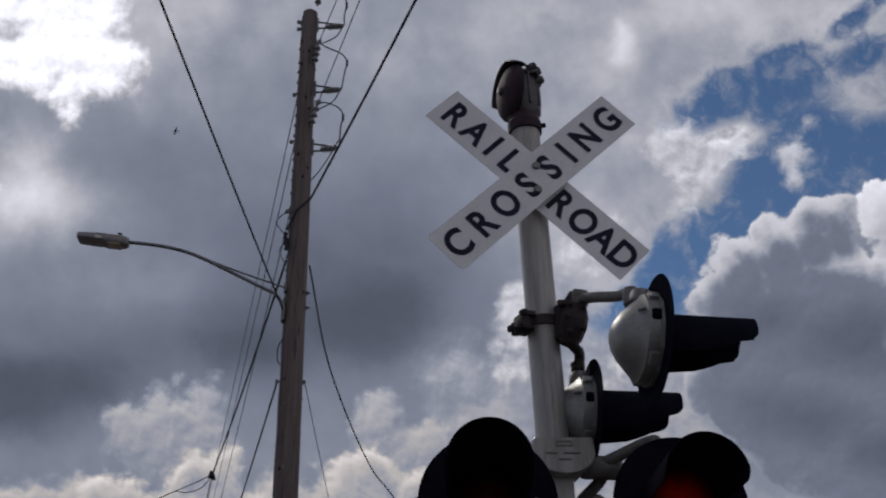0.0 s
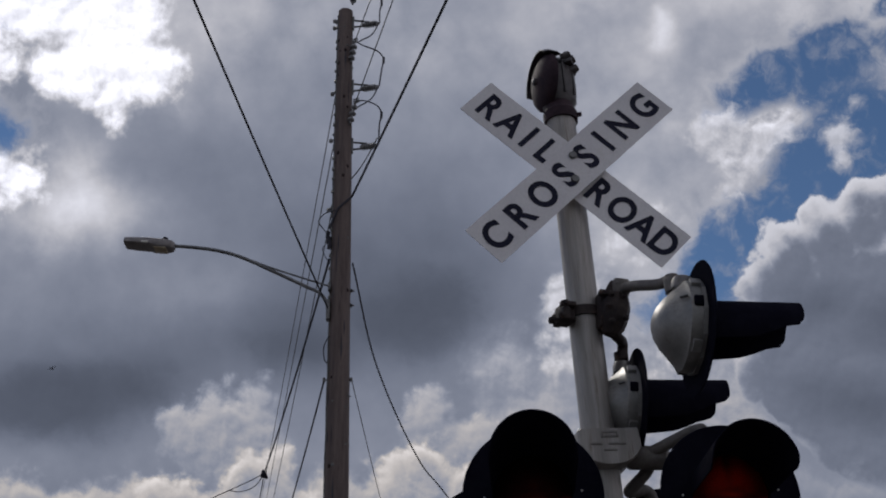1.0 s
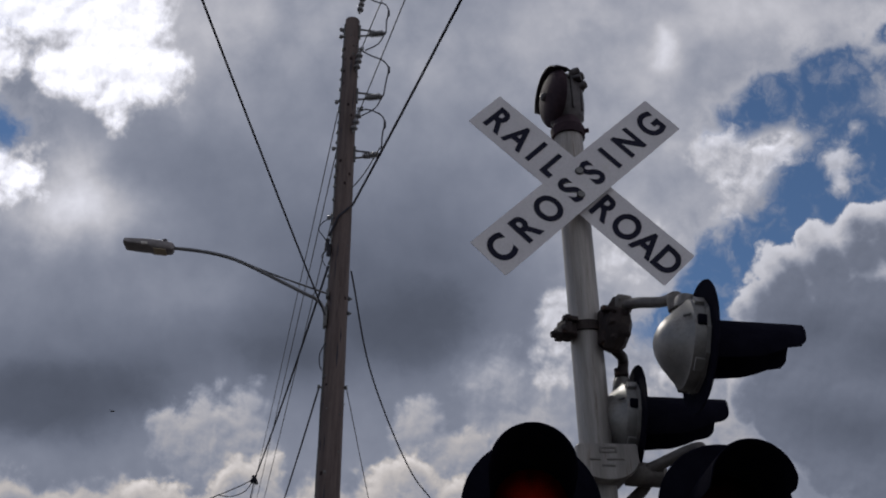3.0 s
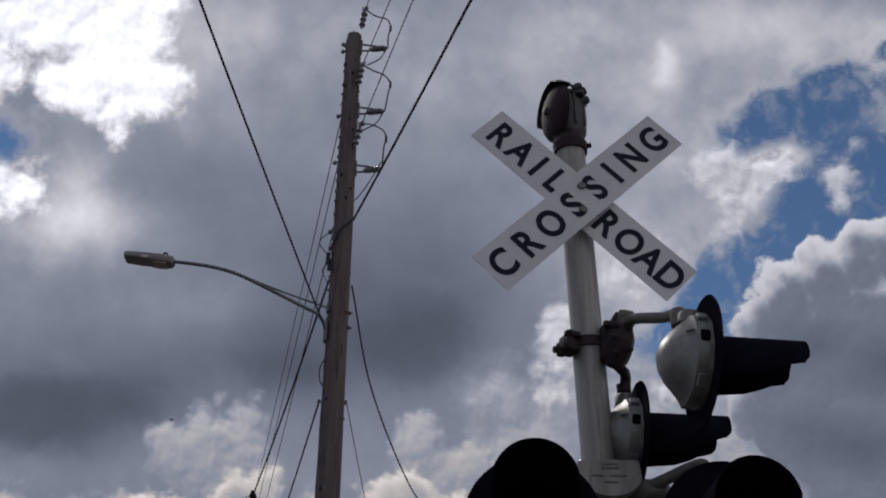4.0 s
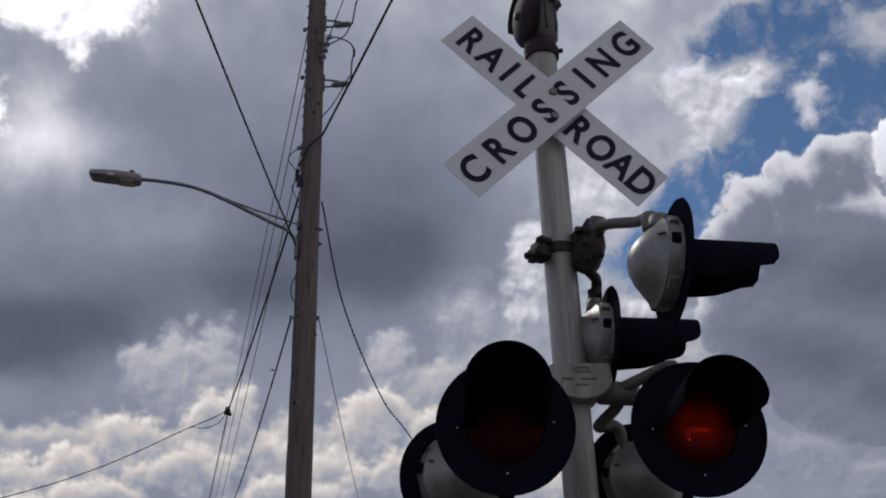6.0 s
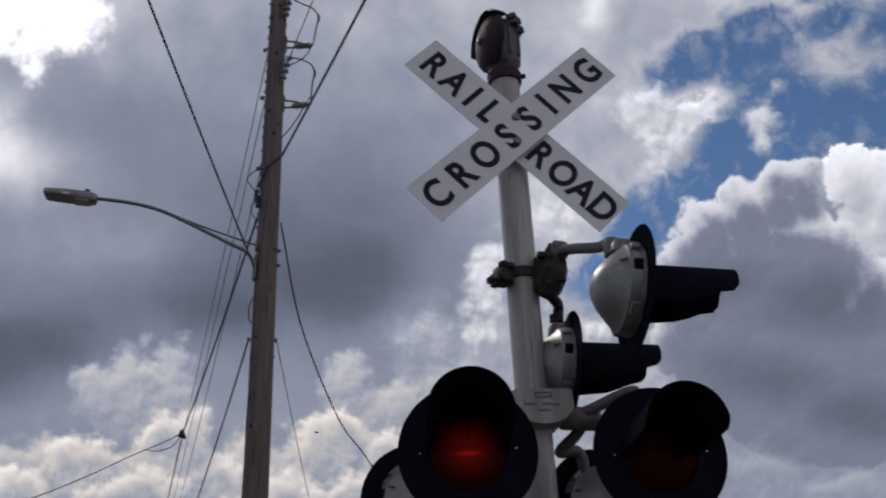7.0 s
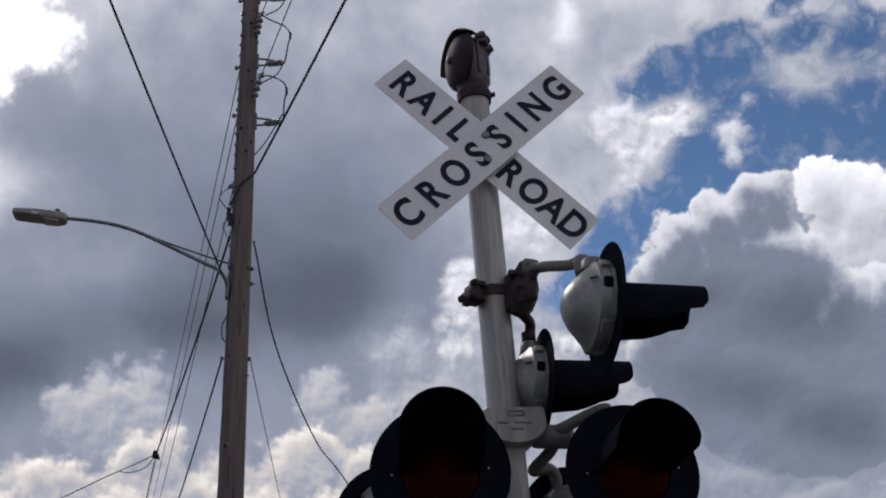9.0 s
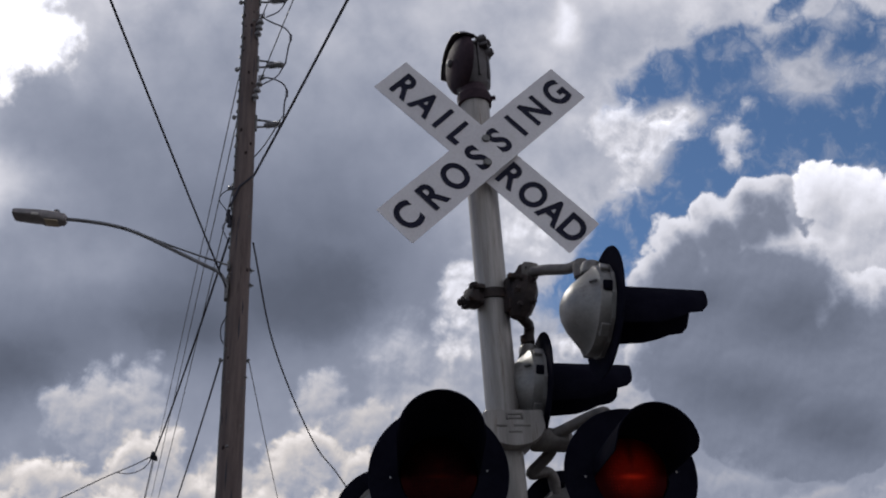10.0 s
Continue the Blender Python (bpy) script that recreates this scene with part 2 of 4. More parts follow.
    tint = g.mix(g.m("MULTIPLY", g.m("MULTIPLY", warm, inside), 0.8), tint, (1.07, 0.99, 0.95, 1))
    cloud = g.v("MULTIPLY", tint, g.n("ShaderNodeCombineXYZ", (glow, glow, glow)).outputs[0])

    sky = g.n("ShaderNodeTexSky")
    sky.sky_type = "NISHITA"
    sky.sun_disc = False
    sky.sun_elevation, sky.sun_rotation = radians(SUN_EL), radians(SUN_AZ)
    sky.air_density, sky.dust_density, sky.ozone_density = 1.0, 0.0, 6.0
    nd = g.n("ShaderNodeVectorMath", {0: sky.outputs[0]}, operation="SCALE")
    nd.inputs["Scale"].default_value = 0.064
    colour = g.mix(cover, nd.outputs[0], cloud)
    bg = g.n("ShaderNodeBackground", {"Color": colour, "Strength": 1.0})
    out = g.n("ShaderNodeOutputWorld")
    world.node_tree.links.new(bg.outputs[0], out.inputs[0])


make_sky()
sun = new("sun", bpy.data.lights.new("sun", "SUN"))
sun.data.energy, sun.data.angle, sun.data.color = 1.2, radians(11), (1.0, 0.95, 0.88)
a, e = radians(SUN_AZ), radians(SUN_EL)
sun.matrix_world = look((20 * math.sin(a) * math.cos(e), 20 * math.cos(a) * math.cos(e), 20 * math.sin(e)), (0, 0, 0))


# ---- materials ----
def surface(name, dark, lit, rough=0.6, metal=0.0, scale=8.0, stretch=(1, 1, 1), bump=0.15, fine=60.0, spots=None, spot_amount=0.35, rough_vary=0.2, gloss=0.5):
    """A painted, weathered or bare surface with grain at two sizes, spots and relief."""
    mat = bpy.data.materials.new(name)
    mat.use_nodes = True
    g = Graph(mat.node_tree)
    bsdf = mat.node_tree.nodes["Principled BSDF"]
    at = g.n("ShaderNodeTexCoord").outputs["Object"]
    mp = g.n("ShaderNodeMapping", {"Vector": at, "Scale": stretch}).outputs[0]
    big, _ = g.noise(mp, scale, 5.0, 0.6)
    small, _ = g.noise(mp, fine, 4.0, 0.6)
    col = g.mix(g.step(big, 0.3, 0.7), (*dark, 1), (*lit, 1))
    col = g.mix(g.m("MULTIPLY", g.step(small, 0.35, 0.75), 0.35), col, tuple(0.72 * c for c in dark) + (1,))
    if spots:
        s, _ = g.noise(mp, scale * 2.3, 7.0, 0.7)
        col = g.mix(g.m("MULTIPLY", g.step(s, 0.56, 0.68), spot_amount), col, (*spots, 1))
    mat.node_tree.links.new(col, bsdf.inputs["Base Color"])
    mat.node_tree.links.new(g.m("MULTIPLY_ADD", g.m("SUBTRACT", small, 0.5), rough_vary, rough), bsdf.inputs["Roughness"])
    bsdf.inputs["Metallic"].default_value = metal
    bsdf.inputs["Specular IOR Level"].default_value = gloss
    if bump:
        b = g.n("ShaderNodeBump", {"Strength": bump, "Distance": 0.004, "Height": g.m("ADD", small, big)})
        mat.node_tree.links.new(b.outputs[0], bsdf.inputs["Normal"])
    return mat


M = {
    "sign": surface("reflective_white_sheet", (0.59, 0.57, 0.595), (0.66, 0.64, 0.655), 0.5, 0, 4, (1, 1, 1), 0.04, 90, (0.45, 0.42, 0.38), 0.25),
    "letter": surface("black_sheet", (0.008, 0.008, 0.022), (0.014, 0.014, 0.034), 0.6, 0, 6, bump=0.03, gloss=0.15),
    "edge": surface("aluminium_edge", (0.4, 0.4, 0.4), (0.5, 0.5, 0.5), 0.4, 0.8),
    "mast": surface("aluminium_paint", (0.21, 0.196, 0.187), (0.37, 0.35, 0.333), 0.5, 0.3, 3.0, (7, 7, 0.4), 0.12, 40, (0.13, 0.09, 0.07), 0.7),
    "silver": surface("silver_paint", (0.15, 0.143, 0.138), (0.23, 0.222, 0.212), 0.4, 0.3, 7, (1, 1, 1), 0.08, 70, (0.1, 0.08, 0.066), 0.5),
    "cast": surface("old_cast_iron", (0.02, 0.015, 0.016), (0.05, 0.038, 0.036), 0.65, 0.0, 12, bump=0.35, gloss=0.2, spots=(0.12, 0.07, 0.05), spot_amount=0.5),
    "steel": surface("dull_steel", (0.1, 0.1, 0.1), (0.18, 0.18, 0.18), 0.5, 0.6, 14, bump=0.2),
    "black": surface("flat_black_enamel", (0.0055, 0.0055, 0.0115), (0.0095, 0.0095, 0.017), 0.8, 0, 10, bump=0.06, spots=(0.015, 0.015, 0.02), spot_amount=0.25, gloss=0.012),
    "socket": surface("dirty_silver_casting", (0.075, 0.066, 0.062), (0.16, 0.145, 0.135), 0.6, 0.2, 11, bump=0.3, spots=(0.09, 0.06, 0.045), spot_amount=0.5),
    "bell": surface("brown_bell_iron", (0.025, 0.016, 0.023), (0.05, 0.031, 0.039), 0.75, 0.0, 9, bump=0.25, spots=(0.085, 0.036, 0.028), spot_amount=0.25, gloss=0.15),
    "bell_box": surface("grey_bell_case", (0.04, 0.035, 0.039), (0.085, 0.074, 0.078), 0.5, 0.1, 9, bump=0.2, spots=(0.06, 0.035, 0.03), spot_amount=0.4),
    "wire": surface("black_cable_sheath", (0.03, 0.03, 0.04), (0.06, 0.06, 0.075), 0.8, 0, 3, bump=0, gloss=0.2),
    "bare": surface("weathered_conductor", (0.09, 0.09, 0.09), (0.15, 0.15, 0.15), 0.6, 0.4, 3, bump=0),
    "polymer": surface("grey_insulator", (0.15, 0.148, 0.155), (0.23, 0.225, 0.23), 0.45, 0, 10, bump=0.05),
    "arm": surface("galvanised_arm", (0.12, 0.12, 0.125), (0.19, 0.19, 0.195), 0.5, 0.5, 5, bump=0.1),
    "head": surface("grey_luminaire", (0.19, 0.175, 0.18), (0.27, 0.25, 0.25), 0.55, 0.1, 7, bump=0.08),
    "amber": surface("yellowed_refractor", (0.36, 0.29, 0.2), (0.46, 0.38, 0.27), 0.3, 0, 9, bump=0.2),
    "pale": surface("pale_label", (0.6, 0.58, 0.55), (0.7, 0.68, 0.65), 0.5, 0, 9, bump=0),
    "emboss": surface("worn_embossing", (0.15, 0.138, 0.13), (0.21, 0.195, 0.185), 0.6, 0.0, 9, bump=0),
    "bird": surface("dark_feathers", (0.012, 0.012, 0.012), (0.03, 0.028, 0.025), 0.8, 0, 20, bump=0),
    "knot": surface("dark_knot_wood", (0.018, 0.012, 0.012), (0.035, 0.024, 0.022), 0.9, 0, 30, bump=0.2, gloss=0.2),
    "concrete": surface("concrete", (0.3, 0.29, 0.27), (0.42, 0.41, 0.38), 0.85, 0, 5, bump=0.3),
}


def wood_material():
    mat = surface("weathered_pole_wood", (0.082, 0.06, 0.057), (0.155, 0.118, 0.11), 0.85, 0, 2.2, (5, 5, 0.35), 0.5, 26, (0.05, 0.035, 0.03), 0.75)
    return mat


M["wood"] = wood_material()


def lens_material():
    """Red moulded signal glass: lets diffuse light of the bulb through, with more glow painted into its colour."""
    mat = bpy.data.materials.new("red_roundel_glass")
    mat.use_nodes = True
    g = Graph(mat.node_tree)
    t = mat.node_tree
    t.nodes.remove(t.nodes["Principled BSDF"])
    at = g.n("ShaderNodeTexCoord").outputs["Object"]
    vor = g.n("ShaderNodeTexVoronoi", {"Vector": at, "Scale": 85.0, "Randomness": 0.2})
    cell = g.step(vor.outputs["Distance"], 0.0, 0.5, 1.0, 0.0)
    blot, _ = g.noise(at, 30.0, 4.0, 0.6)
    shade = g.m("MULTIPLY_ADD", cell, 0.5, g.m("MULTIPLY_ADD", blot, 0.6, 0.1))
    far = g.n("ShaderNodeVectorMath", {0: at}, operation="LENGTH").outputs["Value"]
    shade = g.m("MULTIPLY", shade, g.step(far, 0.0, 0.125, 0.66, 0.0))     # bulb's hot centre painted into the glass colour, fading to the rim
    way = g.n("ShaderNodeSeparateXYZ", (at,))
    # painted highlights: a bright filament bar, and sparkles just below it
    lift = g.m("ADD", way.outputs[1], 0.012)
    glow_streak = g.m("EXPONENT", g.m("MULTIPLY_ADD", g.m("MULTIPLY", lift, lift), -13000.0, g.m("MULTIPLY", g.m("MULTIPLY", way.outputs[0], way.outputs[0]), -600.0)))
    glow_dots = g.m("MULTIPLY", g.m("POWER", cell, 4.0), g.m("MULTIPLY", g.step(way.outputs[1], -0.075, -0.03), g.step(way.outputs[1], -0.02, 0.005, 1.0, 0.0)))
    shade = g.m("ADD", shade, g.m("MULTIPLY_ADD", glow_dots, g.step(far, 0.03, 0.1, 1.2, 0.0), g.m("MULTIPLY", glow_streak, 0.6)), clamp=True)
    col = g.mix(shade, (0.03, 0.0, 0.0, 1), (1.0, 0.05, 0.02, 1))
    bump = g.n("ShaderNodeBump", {"Strength": 0.25, "Distance": 0.003, "Height": cell})
    tr = g.n("ShaderNodeBsdfTranslucent", {"Color": col, "Normal": bump.outputs[0]})
    gl = g.n("ShaderNodeBsdfGlossy", {"Color": (0.3, 0.05, 0.05, 1), "Roughness": 0.4, "Normal": bump.outputs[0]})
    df = g.n("ShaderNodeBsdfDiffuse", {"Color": (0.012, 0.003, 0.004, 1)})
    a = g.n("ShaderNodeMixShader", {0: 0.35, 1: tr.outputs[0], 2: df.outputs[0]})
    clear = g.n("ShaderNodeBsdfTransparent", {"Color": (1.0, 0.12, 0.06, 1)})
    a = g.n("ShaderNodeMixShader", {0: 0.0015, 1: a.outputs[0], 2: clear.outputs[0]})
    b = g.n("ShaderNodeMixShader", {0: 0.05, 1: a.outputs[0], 2: gl.outputs[0]})
    t.links.new(b.outputs[0], t.nodes["Material Output"].inputs[0])
    return mat


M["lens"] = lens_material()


def glow_material(name, colour, strength):
    mat = bpy.data.materials.new(name)
    mat.use_nodes = True
    g = Graph(mat.node_tree)
    t = mat.node_tree
    t.nodes.remove(t.nodes["Principled BSDF"])
    em = g.n("ShaderNodeEmission", {"Color": (*colour, 1), "Strength": strength})
    t.links.new(em.outputs[0], t.nodes["Material Output"].inputs[0])
    return mat


M["bulb"] = glow_material("bulb_glow", (1.0, 0.62, 0.32), 31.0)


def ground_material():
    mat = surface("dry_grass_and_gravel", (0.052, 0.047, 0.044), (0.09, 0.082, 0.076), 0.95, 0, 0.35, (1, 1, 1), 0.6, 6.0, (0.14, 0.125, 0.11), 0.5)
    return mat


M["ground"] = ground_material()


# ---- mesh helpers ----
I4 = Matrix.Identity(4)


def lathe(bm, profile, m=I4, seg=32, cap=False):
    """Turn a profile of (radius, z) round the z axis of m."""
    rings = []
    for r, z in profile:
        if r < 1e-6:
            rings.append([bm.verts.new(m @ Vector((0, 0, z)))])
        else:
            rings.append([bm.verts.new(m @ Vector((r * math.cos(2 * math.pi * i / seg), r * math.sin(2 * math.pi * i / seg), z))) for i in range(seg)])
    for lo, hi in zip(rings, rings[1:]):
        for i in range(seg):
            j = (i + 1) % seg
            if len(lo) == 1 and len(hi) == 1:
                continue
            if len(lo) == 1:
                bm.faces.new((lo[0], hi[j], hi[i]))
            elif len(hi) == 1:
                bm.faces.new((lo[i], lo[j], hi[0]))
            else:
                bm.faces.new((lo[i], lo[j], hi[j], hi[i]))
    if cap:
        for ring, flip in ((rings[0], True), (rings[-1], False)):
            if len(ring) > 2:
                bm.faces.new(ring[::-1] if flip else ring)
    return bm


def box(bm, size, m=I4, bevel=0.0):
    made = bmesh.ops.create_cube(bm, size=1.0)["verts"]
    for v in made:
        v.co = Vector((v.co.x * size[0], v.co.y * size[1], v.co.z * size[2]))
    if bevel:
        edges = list({e for v in made for e in v.link_edges})
        out = bmesh.ops.bevel(bm, geom=edges, offset=bevel, segments=2, affect="EDGES", profile=0.5)
        made = list({v for f in out["faces"] for v in f.verts} | {v for v in made if v.is_valid})
    for v in made:
        v.co = m @ v.co
    return bm


def tube(bm, pts, r, seg=10):
    """A round bar along points; r is a number or one per point."""
    pts = [Vector(p) for p in pts]
    rs = r if isinstance(r, (list, tuple)) else [r] * len(pts)
    ref = Vector((0, 0, 1)) if abs((pts[1] - pts[0]).normalized().z) < 0.9 else Vector((1, 0, 0))
    rings = []
    for i, p in enumerate(pts):
        d = (pts[min(i + 1, len(pts) - 1)] - pts[max(i - 1, 0)]).normalized()
        u = (ref - d * ref.dot(d)).normalized()
        ref = u
        w = d.cross(u)
        rings.append([bm.verts.new(p + rs[i] * (u * math.cos(2 * math.pi * k / seg) + w * math.sin(2 * math.pi * k / seg))) for k in range(seg)])
    for lo, hi in zip(rings, rings[1:]):
        for k in range(seg):
            j = (k + 1) % seg
            bm.faces.new((lo[k], lo[j], hi[j], hi[k]))
    bm.faces.new(rings[0][::-1])
    bm.faces.new(rings[-1])
    return bm


def smooth_path(pts, steps=8):
    """Catmull-Rom through points."""
    p = [Vector(q) for q in pts]
    p = [2 * p[0] - p[1]] + p + [2 * p[-1] - p[-2]]
    out = []
    for i in range(1, len(p) - 2):
        for k in range(steps):
            t = k / steps
            out.append(0.5 * (2 * p[i] + (p[i + 1] - p[i - 1]) * t + (2 * p[i - 1] - 5 * p[i] + 4 * p[i + 1] - p[i + 2]) * t * t
                              + (3 * p[i] - p[i - 1] - 3 * p[i + 1] + p[i + 2]) * t ** 3))
    out.append(p[-2])
    return out


def mesh_of(name, bm, material, sharp=35):
    bmesh.ops.recalc_face_normals(bm, faces=bm.faces)
    me = bpy.data.meshes.new(name)
    bm.to_mesh(me)
    bm.free()
    me.materials.append(material)
    for p in me.polygons:
        p.use_smooth = True
    me.set_sharp_from_angle(angle=radians(sharp))
    return me


def part(name, bm, material, parent, label="", m=None, sharp=35):
    """Links a bmesh as one mesh object under a thing or a part."""
    ob = new(name, mesh_of(name, bm, material, sharp))
    ob.parent = parent
    if m is not None:
        ob.matrix_basis = m
    return tagged(ob, label)


def thing(name, label, category, m=I4, group="", kind=""):
    ob = new(name)
    ob.empty_display_size = 0.1
    ob.matrix_basis = m
    return tagged(ob, label, category, group, kind)


def bolt(bm, at, axis, r=0.012, h=0.012):
    m = Matrix.Translation(at) @ Vector(axis).to_track_quat("Z", "Y").to_matrix().to_4x4()
    lathe(bm, [(0, -0.003), (r * 1.5, -0.003), (r * 1.5, 0.002), (r, 0.003), (r, h), (r * 0.8, h + 0.002), (0, h + 0.002)], m, 6)


# ---- ground ----
def make_ground():
    bm = bmesh.new()
    n, half = 60, 1500.0
    grid = []
    for i in range(n + 1):
        row = []
        for j in range(n + 1):
            u, v = 2 * i / n - 1, 2 * j / n - 1
            x, y = half * u * abs(u) ** 1.5, half * v * abs(v) ** 1.5
            near = min(1.0, max(0.0, (math.hypot(x, y) - 14) / 30))
            row.append(bm.verts.new((x, y, near * 0.5 * (noise.noise((x * 0.02, y * 0.02, 0)) - 0.3))))
        grid.append(row)
    for i in range(n):
        for j in range(n):
            bm.faces.new((grid[i][j], grid[i + 1][j], grid[i + 1][j + 1], grid[i][j + 1]))
    ob = new("ground", mesh_of("ground", bm, M["ground"]))
    tagged(ob, "dry grass and gravel verge beside the railway crossing", "ground", kind="structure")


make_ground()

# ---- crossing signal: mast with its arms ----
MX, MY = 0.08, 0.1                     # the mast's foot
LEAN = -1.15                             # it leans a little off plumb
MAST_TOP, MAST_R = 4.49, 0.071


def make_mast():
    mast = thing("signal_mast", "silver-painted steel signal mast with cast arm brackets", "mast", pose(MX, MY, 0, 0, LEAN, 0))
    bm = bmesh.new()
    lathe(bm, [(MAST_R, 0.05), (MAST_R, 1.2), (MAST_R, 2.4), (MAST_R, 3.4), (MAST_R, MAST_TOP), (MAST_R - 0.008, MAST_TOP), (MAST_R - 0.008, MAST_TOP - 0.05), (0, MAST_TOP - 0.05)], seg=40)
    part("pole", bm, M["mast"], mast)
    bm = bmesh.new()
    lathe(bm, [(0, 0.12), (0.1, 0.12)][::-1] + [(0.1, 0.12), (0.105, 0.3), (0.08, 0.34), (0.072, 0.34)], seg=32)
    box(bm, (0.4, 0.4, 0.06), pose(0, 0, 0.11), 0.01)
    for sx in (-1, 1):
        for sy in (-1, 1):
            bolt(bm, (0.15 * sx, 0.15 * sy, 0.14), (0, 0, 1), 0.02, 0.03)
    part("base_casting", bm, M["cast"], mast)
    bm = bmesh.new()
    box(bm, (0.55, 0.55, 0.14), pose(0, 0, 0.02), 0.015)
    part("footing", bm, M["concrete"], mast, "low concrete footing")

    # upper bracket: a split band round the mast, a lug on one side, a cast box on the other
    z = 3.405
    bm = bmesh.new()
    lathe(bm, [(MAST_R, z - 0.022), (MAST_R + 0.012, z - 0.022), (MAST_R + 0.012, z + 0.022), (MAST_R, z + 0.022)], seg=36)
    part("clamp_band", bm, M["cast"], mast, "dark iron clamp band")
    bm = bmesh.new()
    box(bm, (0.06, 0.08, 0.085), pose(-0.092, -0.035, z - 0.012, 0, 0, 20), 0.008)
    box(bm, (0.035, 0.11, 0.06), pose(-0.115, -0.06, z - 0.03, 0, 0, 20), 0.006)
    box(bm, (0.07, 0.03, 0.022), pose(-0.085, -0.085, z + 0.02, 0, 0, 15), 0.004)
    tube(bm, [(-0.06, -0.08, z - 0.045), (-0.178, -0.092, z - 0.062)], 0.01, 8)
    bolt(bm, (-0.155, -0.09, z - 0.058), (-1, -0.15, -0.1), 0.016, 0.02)
    bolt(bm, (-0.1, -0.115, z + 0.012), (0, -1, 0), 0.012, 0.014)
    bolt(bm, (-0.12, -0.115, z - 0.045), (0, -1, 0), 0.01, 0.014)
    part("clamp_lug", bm, M["cast"], mast, "dark iron clamp lug with bolts")
    bm = bmesh.new()
    lathe(bm, [(0, -0.105), (0.04, -0.1), (0.066, -0.07), (0.08, -0.01), (0.08, 0.04), (0.062, 0.085), (0, 0.09)], pose(0.112, -0.09, z - 0.03, 6, 14, 0) @ Matrix.Diagonal((0.85, 0.9, 1.0, 1)), 8)
    box(bm, (0.07, 0.1, 0.17), pose(0.075, -0.06, z - 0.015, 0, 6, 10), 0.012)
    box(bm, (0.05, 0.03, 0.025), pose(0.07, -0.13, z + 0.05, 0, 0, 10), 0.005)
    for dx, dz in ((-0.03, -0.075), (-0.035, 0.0), (-0.02, 0.055), (0.035, 0.04), (0.03, -0.06)):
        bolt(bm, (0.112 + dx, -0.158, z - 0.02 + dz), (0.1, -1, 0), 0.011, 0.012)
    box(bm, (0.05, 0.05, 0.09), pose(0.105, -0.11, z + 0.065, 0, 32, 0), 0.01)
    part("bracket_box", bm, M["cast"], mast, "rusty cast bracket box bolted to the mast", sharp=25)
    # long arm to the side lamp nearer the road, short arm to the other one
    bm = bmesh.new()
    arm = smooth_path([(0.15, -0.115, z + 0.075), (0.175, -0.25, z + 0.025), (0.208, -0.45, z - 0.065), (0.222, -0.53, z - 0.088), (0.23, -0.565, z - 0.105), (0.23, -0.572, z - 0.18)], 5)
    tube(bm, arm, [0.025 - 0.006 * k / (len(arm) - 1) for k in range(len(arm))], 12)
    lathe(bm, [(0.022, -0.04), (0.033, -0.035), (0.035, 0.012), (0.027, 0.036), (0, 0.042)], pose(0.229, -0.565, z - 0.12, 0, 0, 0), 16)
    part("side_arm", bm, M["socket"], mast)
    bm = bmesh.new()
    lathe(bm, [(0, -0.04), (0.034, -0.04), (0.043, -0.015), (0.043, 0.022), (0.032, 0.042), (0, 0.046)], pose(0.148, -0.12, z + 0.075, 20, 10, 0), 12)
    for k in range(5):
        t = radians(72 * k + 20)
        bolt(bm, (0.148 + 0.04 * math.cos(t), -0.12 + 0.04 * math.sin(t), z + 0.085), (math.cos(t), math.sin(t), 0.3), 0.008, 0.008)
    part("arm_head", bm, M["socket"], mast, "grey bolted swivel head of the arm")
    bm = bmesh.new()
    arm = smooth_path([(0.09, -0.07, z - 0.1), (0.13, -0.04, z - 0.125), (0.16, 0.02, z - 0.12), (0.165, 0.045, z - 0.15), (0.145, 0.045, z - 0.23)], 5)
    tube(bm, arm, 0.024, 12)
    lathe(bm, [(0.024, -0.02), (0.032, -0.018), (0.032, 0.018), (0.024, 0.02)], pose(0.155, 0.045, z - 0.18), 14)
    lathe(bm, [(0.024, -0.012), (0.03, -0.01), (0.03, 0.01), (0.024, 0.012)], pose(0.149, 0.045, z - 0.215), 14)
    part("side_arm", bm, M["cast"], mast)

    # lower junction box with its eight-cornered cover
    zc = 2.765
    bm = bmesh.new()
    outline = [(-0.112, 0.058), (0.112, 0.058), (0.12, 0.05), (0.122, -0.005)] + [(0.122 * math.cos(radians(k)), -0.01 - 0.085 * math.sin(radians(k))) for k in range(6, 175, 8)] + [(-0.122, -0.005), (-0.12, 0.05)]
    for grow, y0 in ((0.99, 0.1), (1.0, 0.0), (1.0, -0.128), (0.955, -0.138)):
        ring = [bm.verts.new((0.012 + 1.06 * grow * x, y0, zc + 0.026 + grow * v)) for x, v in outline]
        if y0 < 0.1:
            for k in range(len(ring)):
                bm.faces.new((before[k], before[k - 1], ring[k - 1], ring[k]))
        else:
            bm.faces.new(ring)
        before = ring
    bm.faces.new(before[::-1])
    part("junction_box", bm, M["mast"], mast, "silver junction box with an embossed cover", sharp=30)
    bm = bmesh.new()
    for w, dx, dz in ((0.06, 0.0, 0.04), (0.05, 0.004, 0.022), (0.045, -0.055, -0.008), (0.07, 0.03, -0.008), (0.055, 0.0, -0.034)):
        box(bm, (w, 0.006, 0.009), pose(0.012 + dx, -0.1395, zc + 0.026 + dz), 0.002)
    for dx in (-0.03, 0.034):
        box(bm, (0.009, 0.006, 0.028), pose(0.012 + dx, -0.1395, zc + 0.056), 0.002)
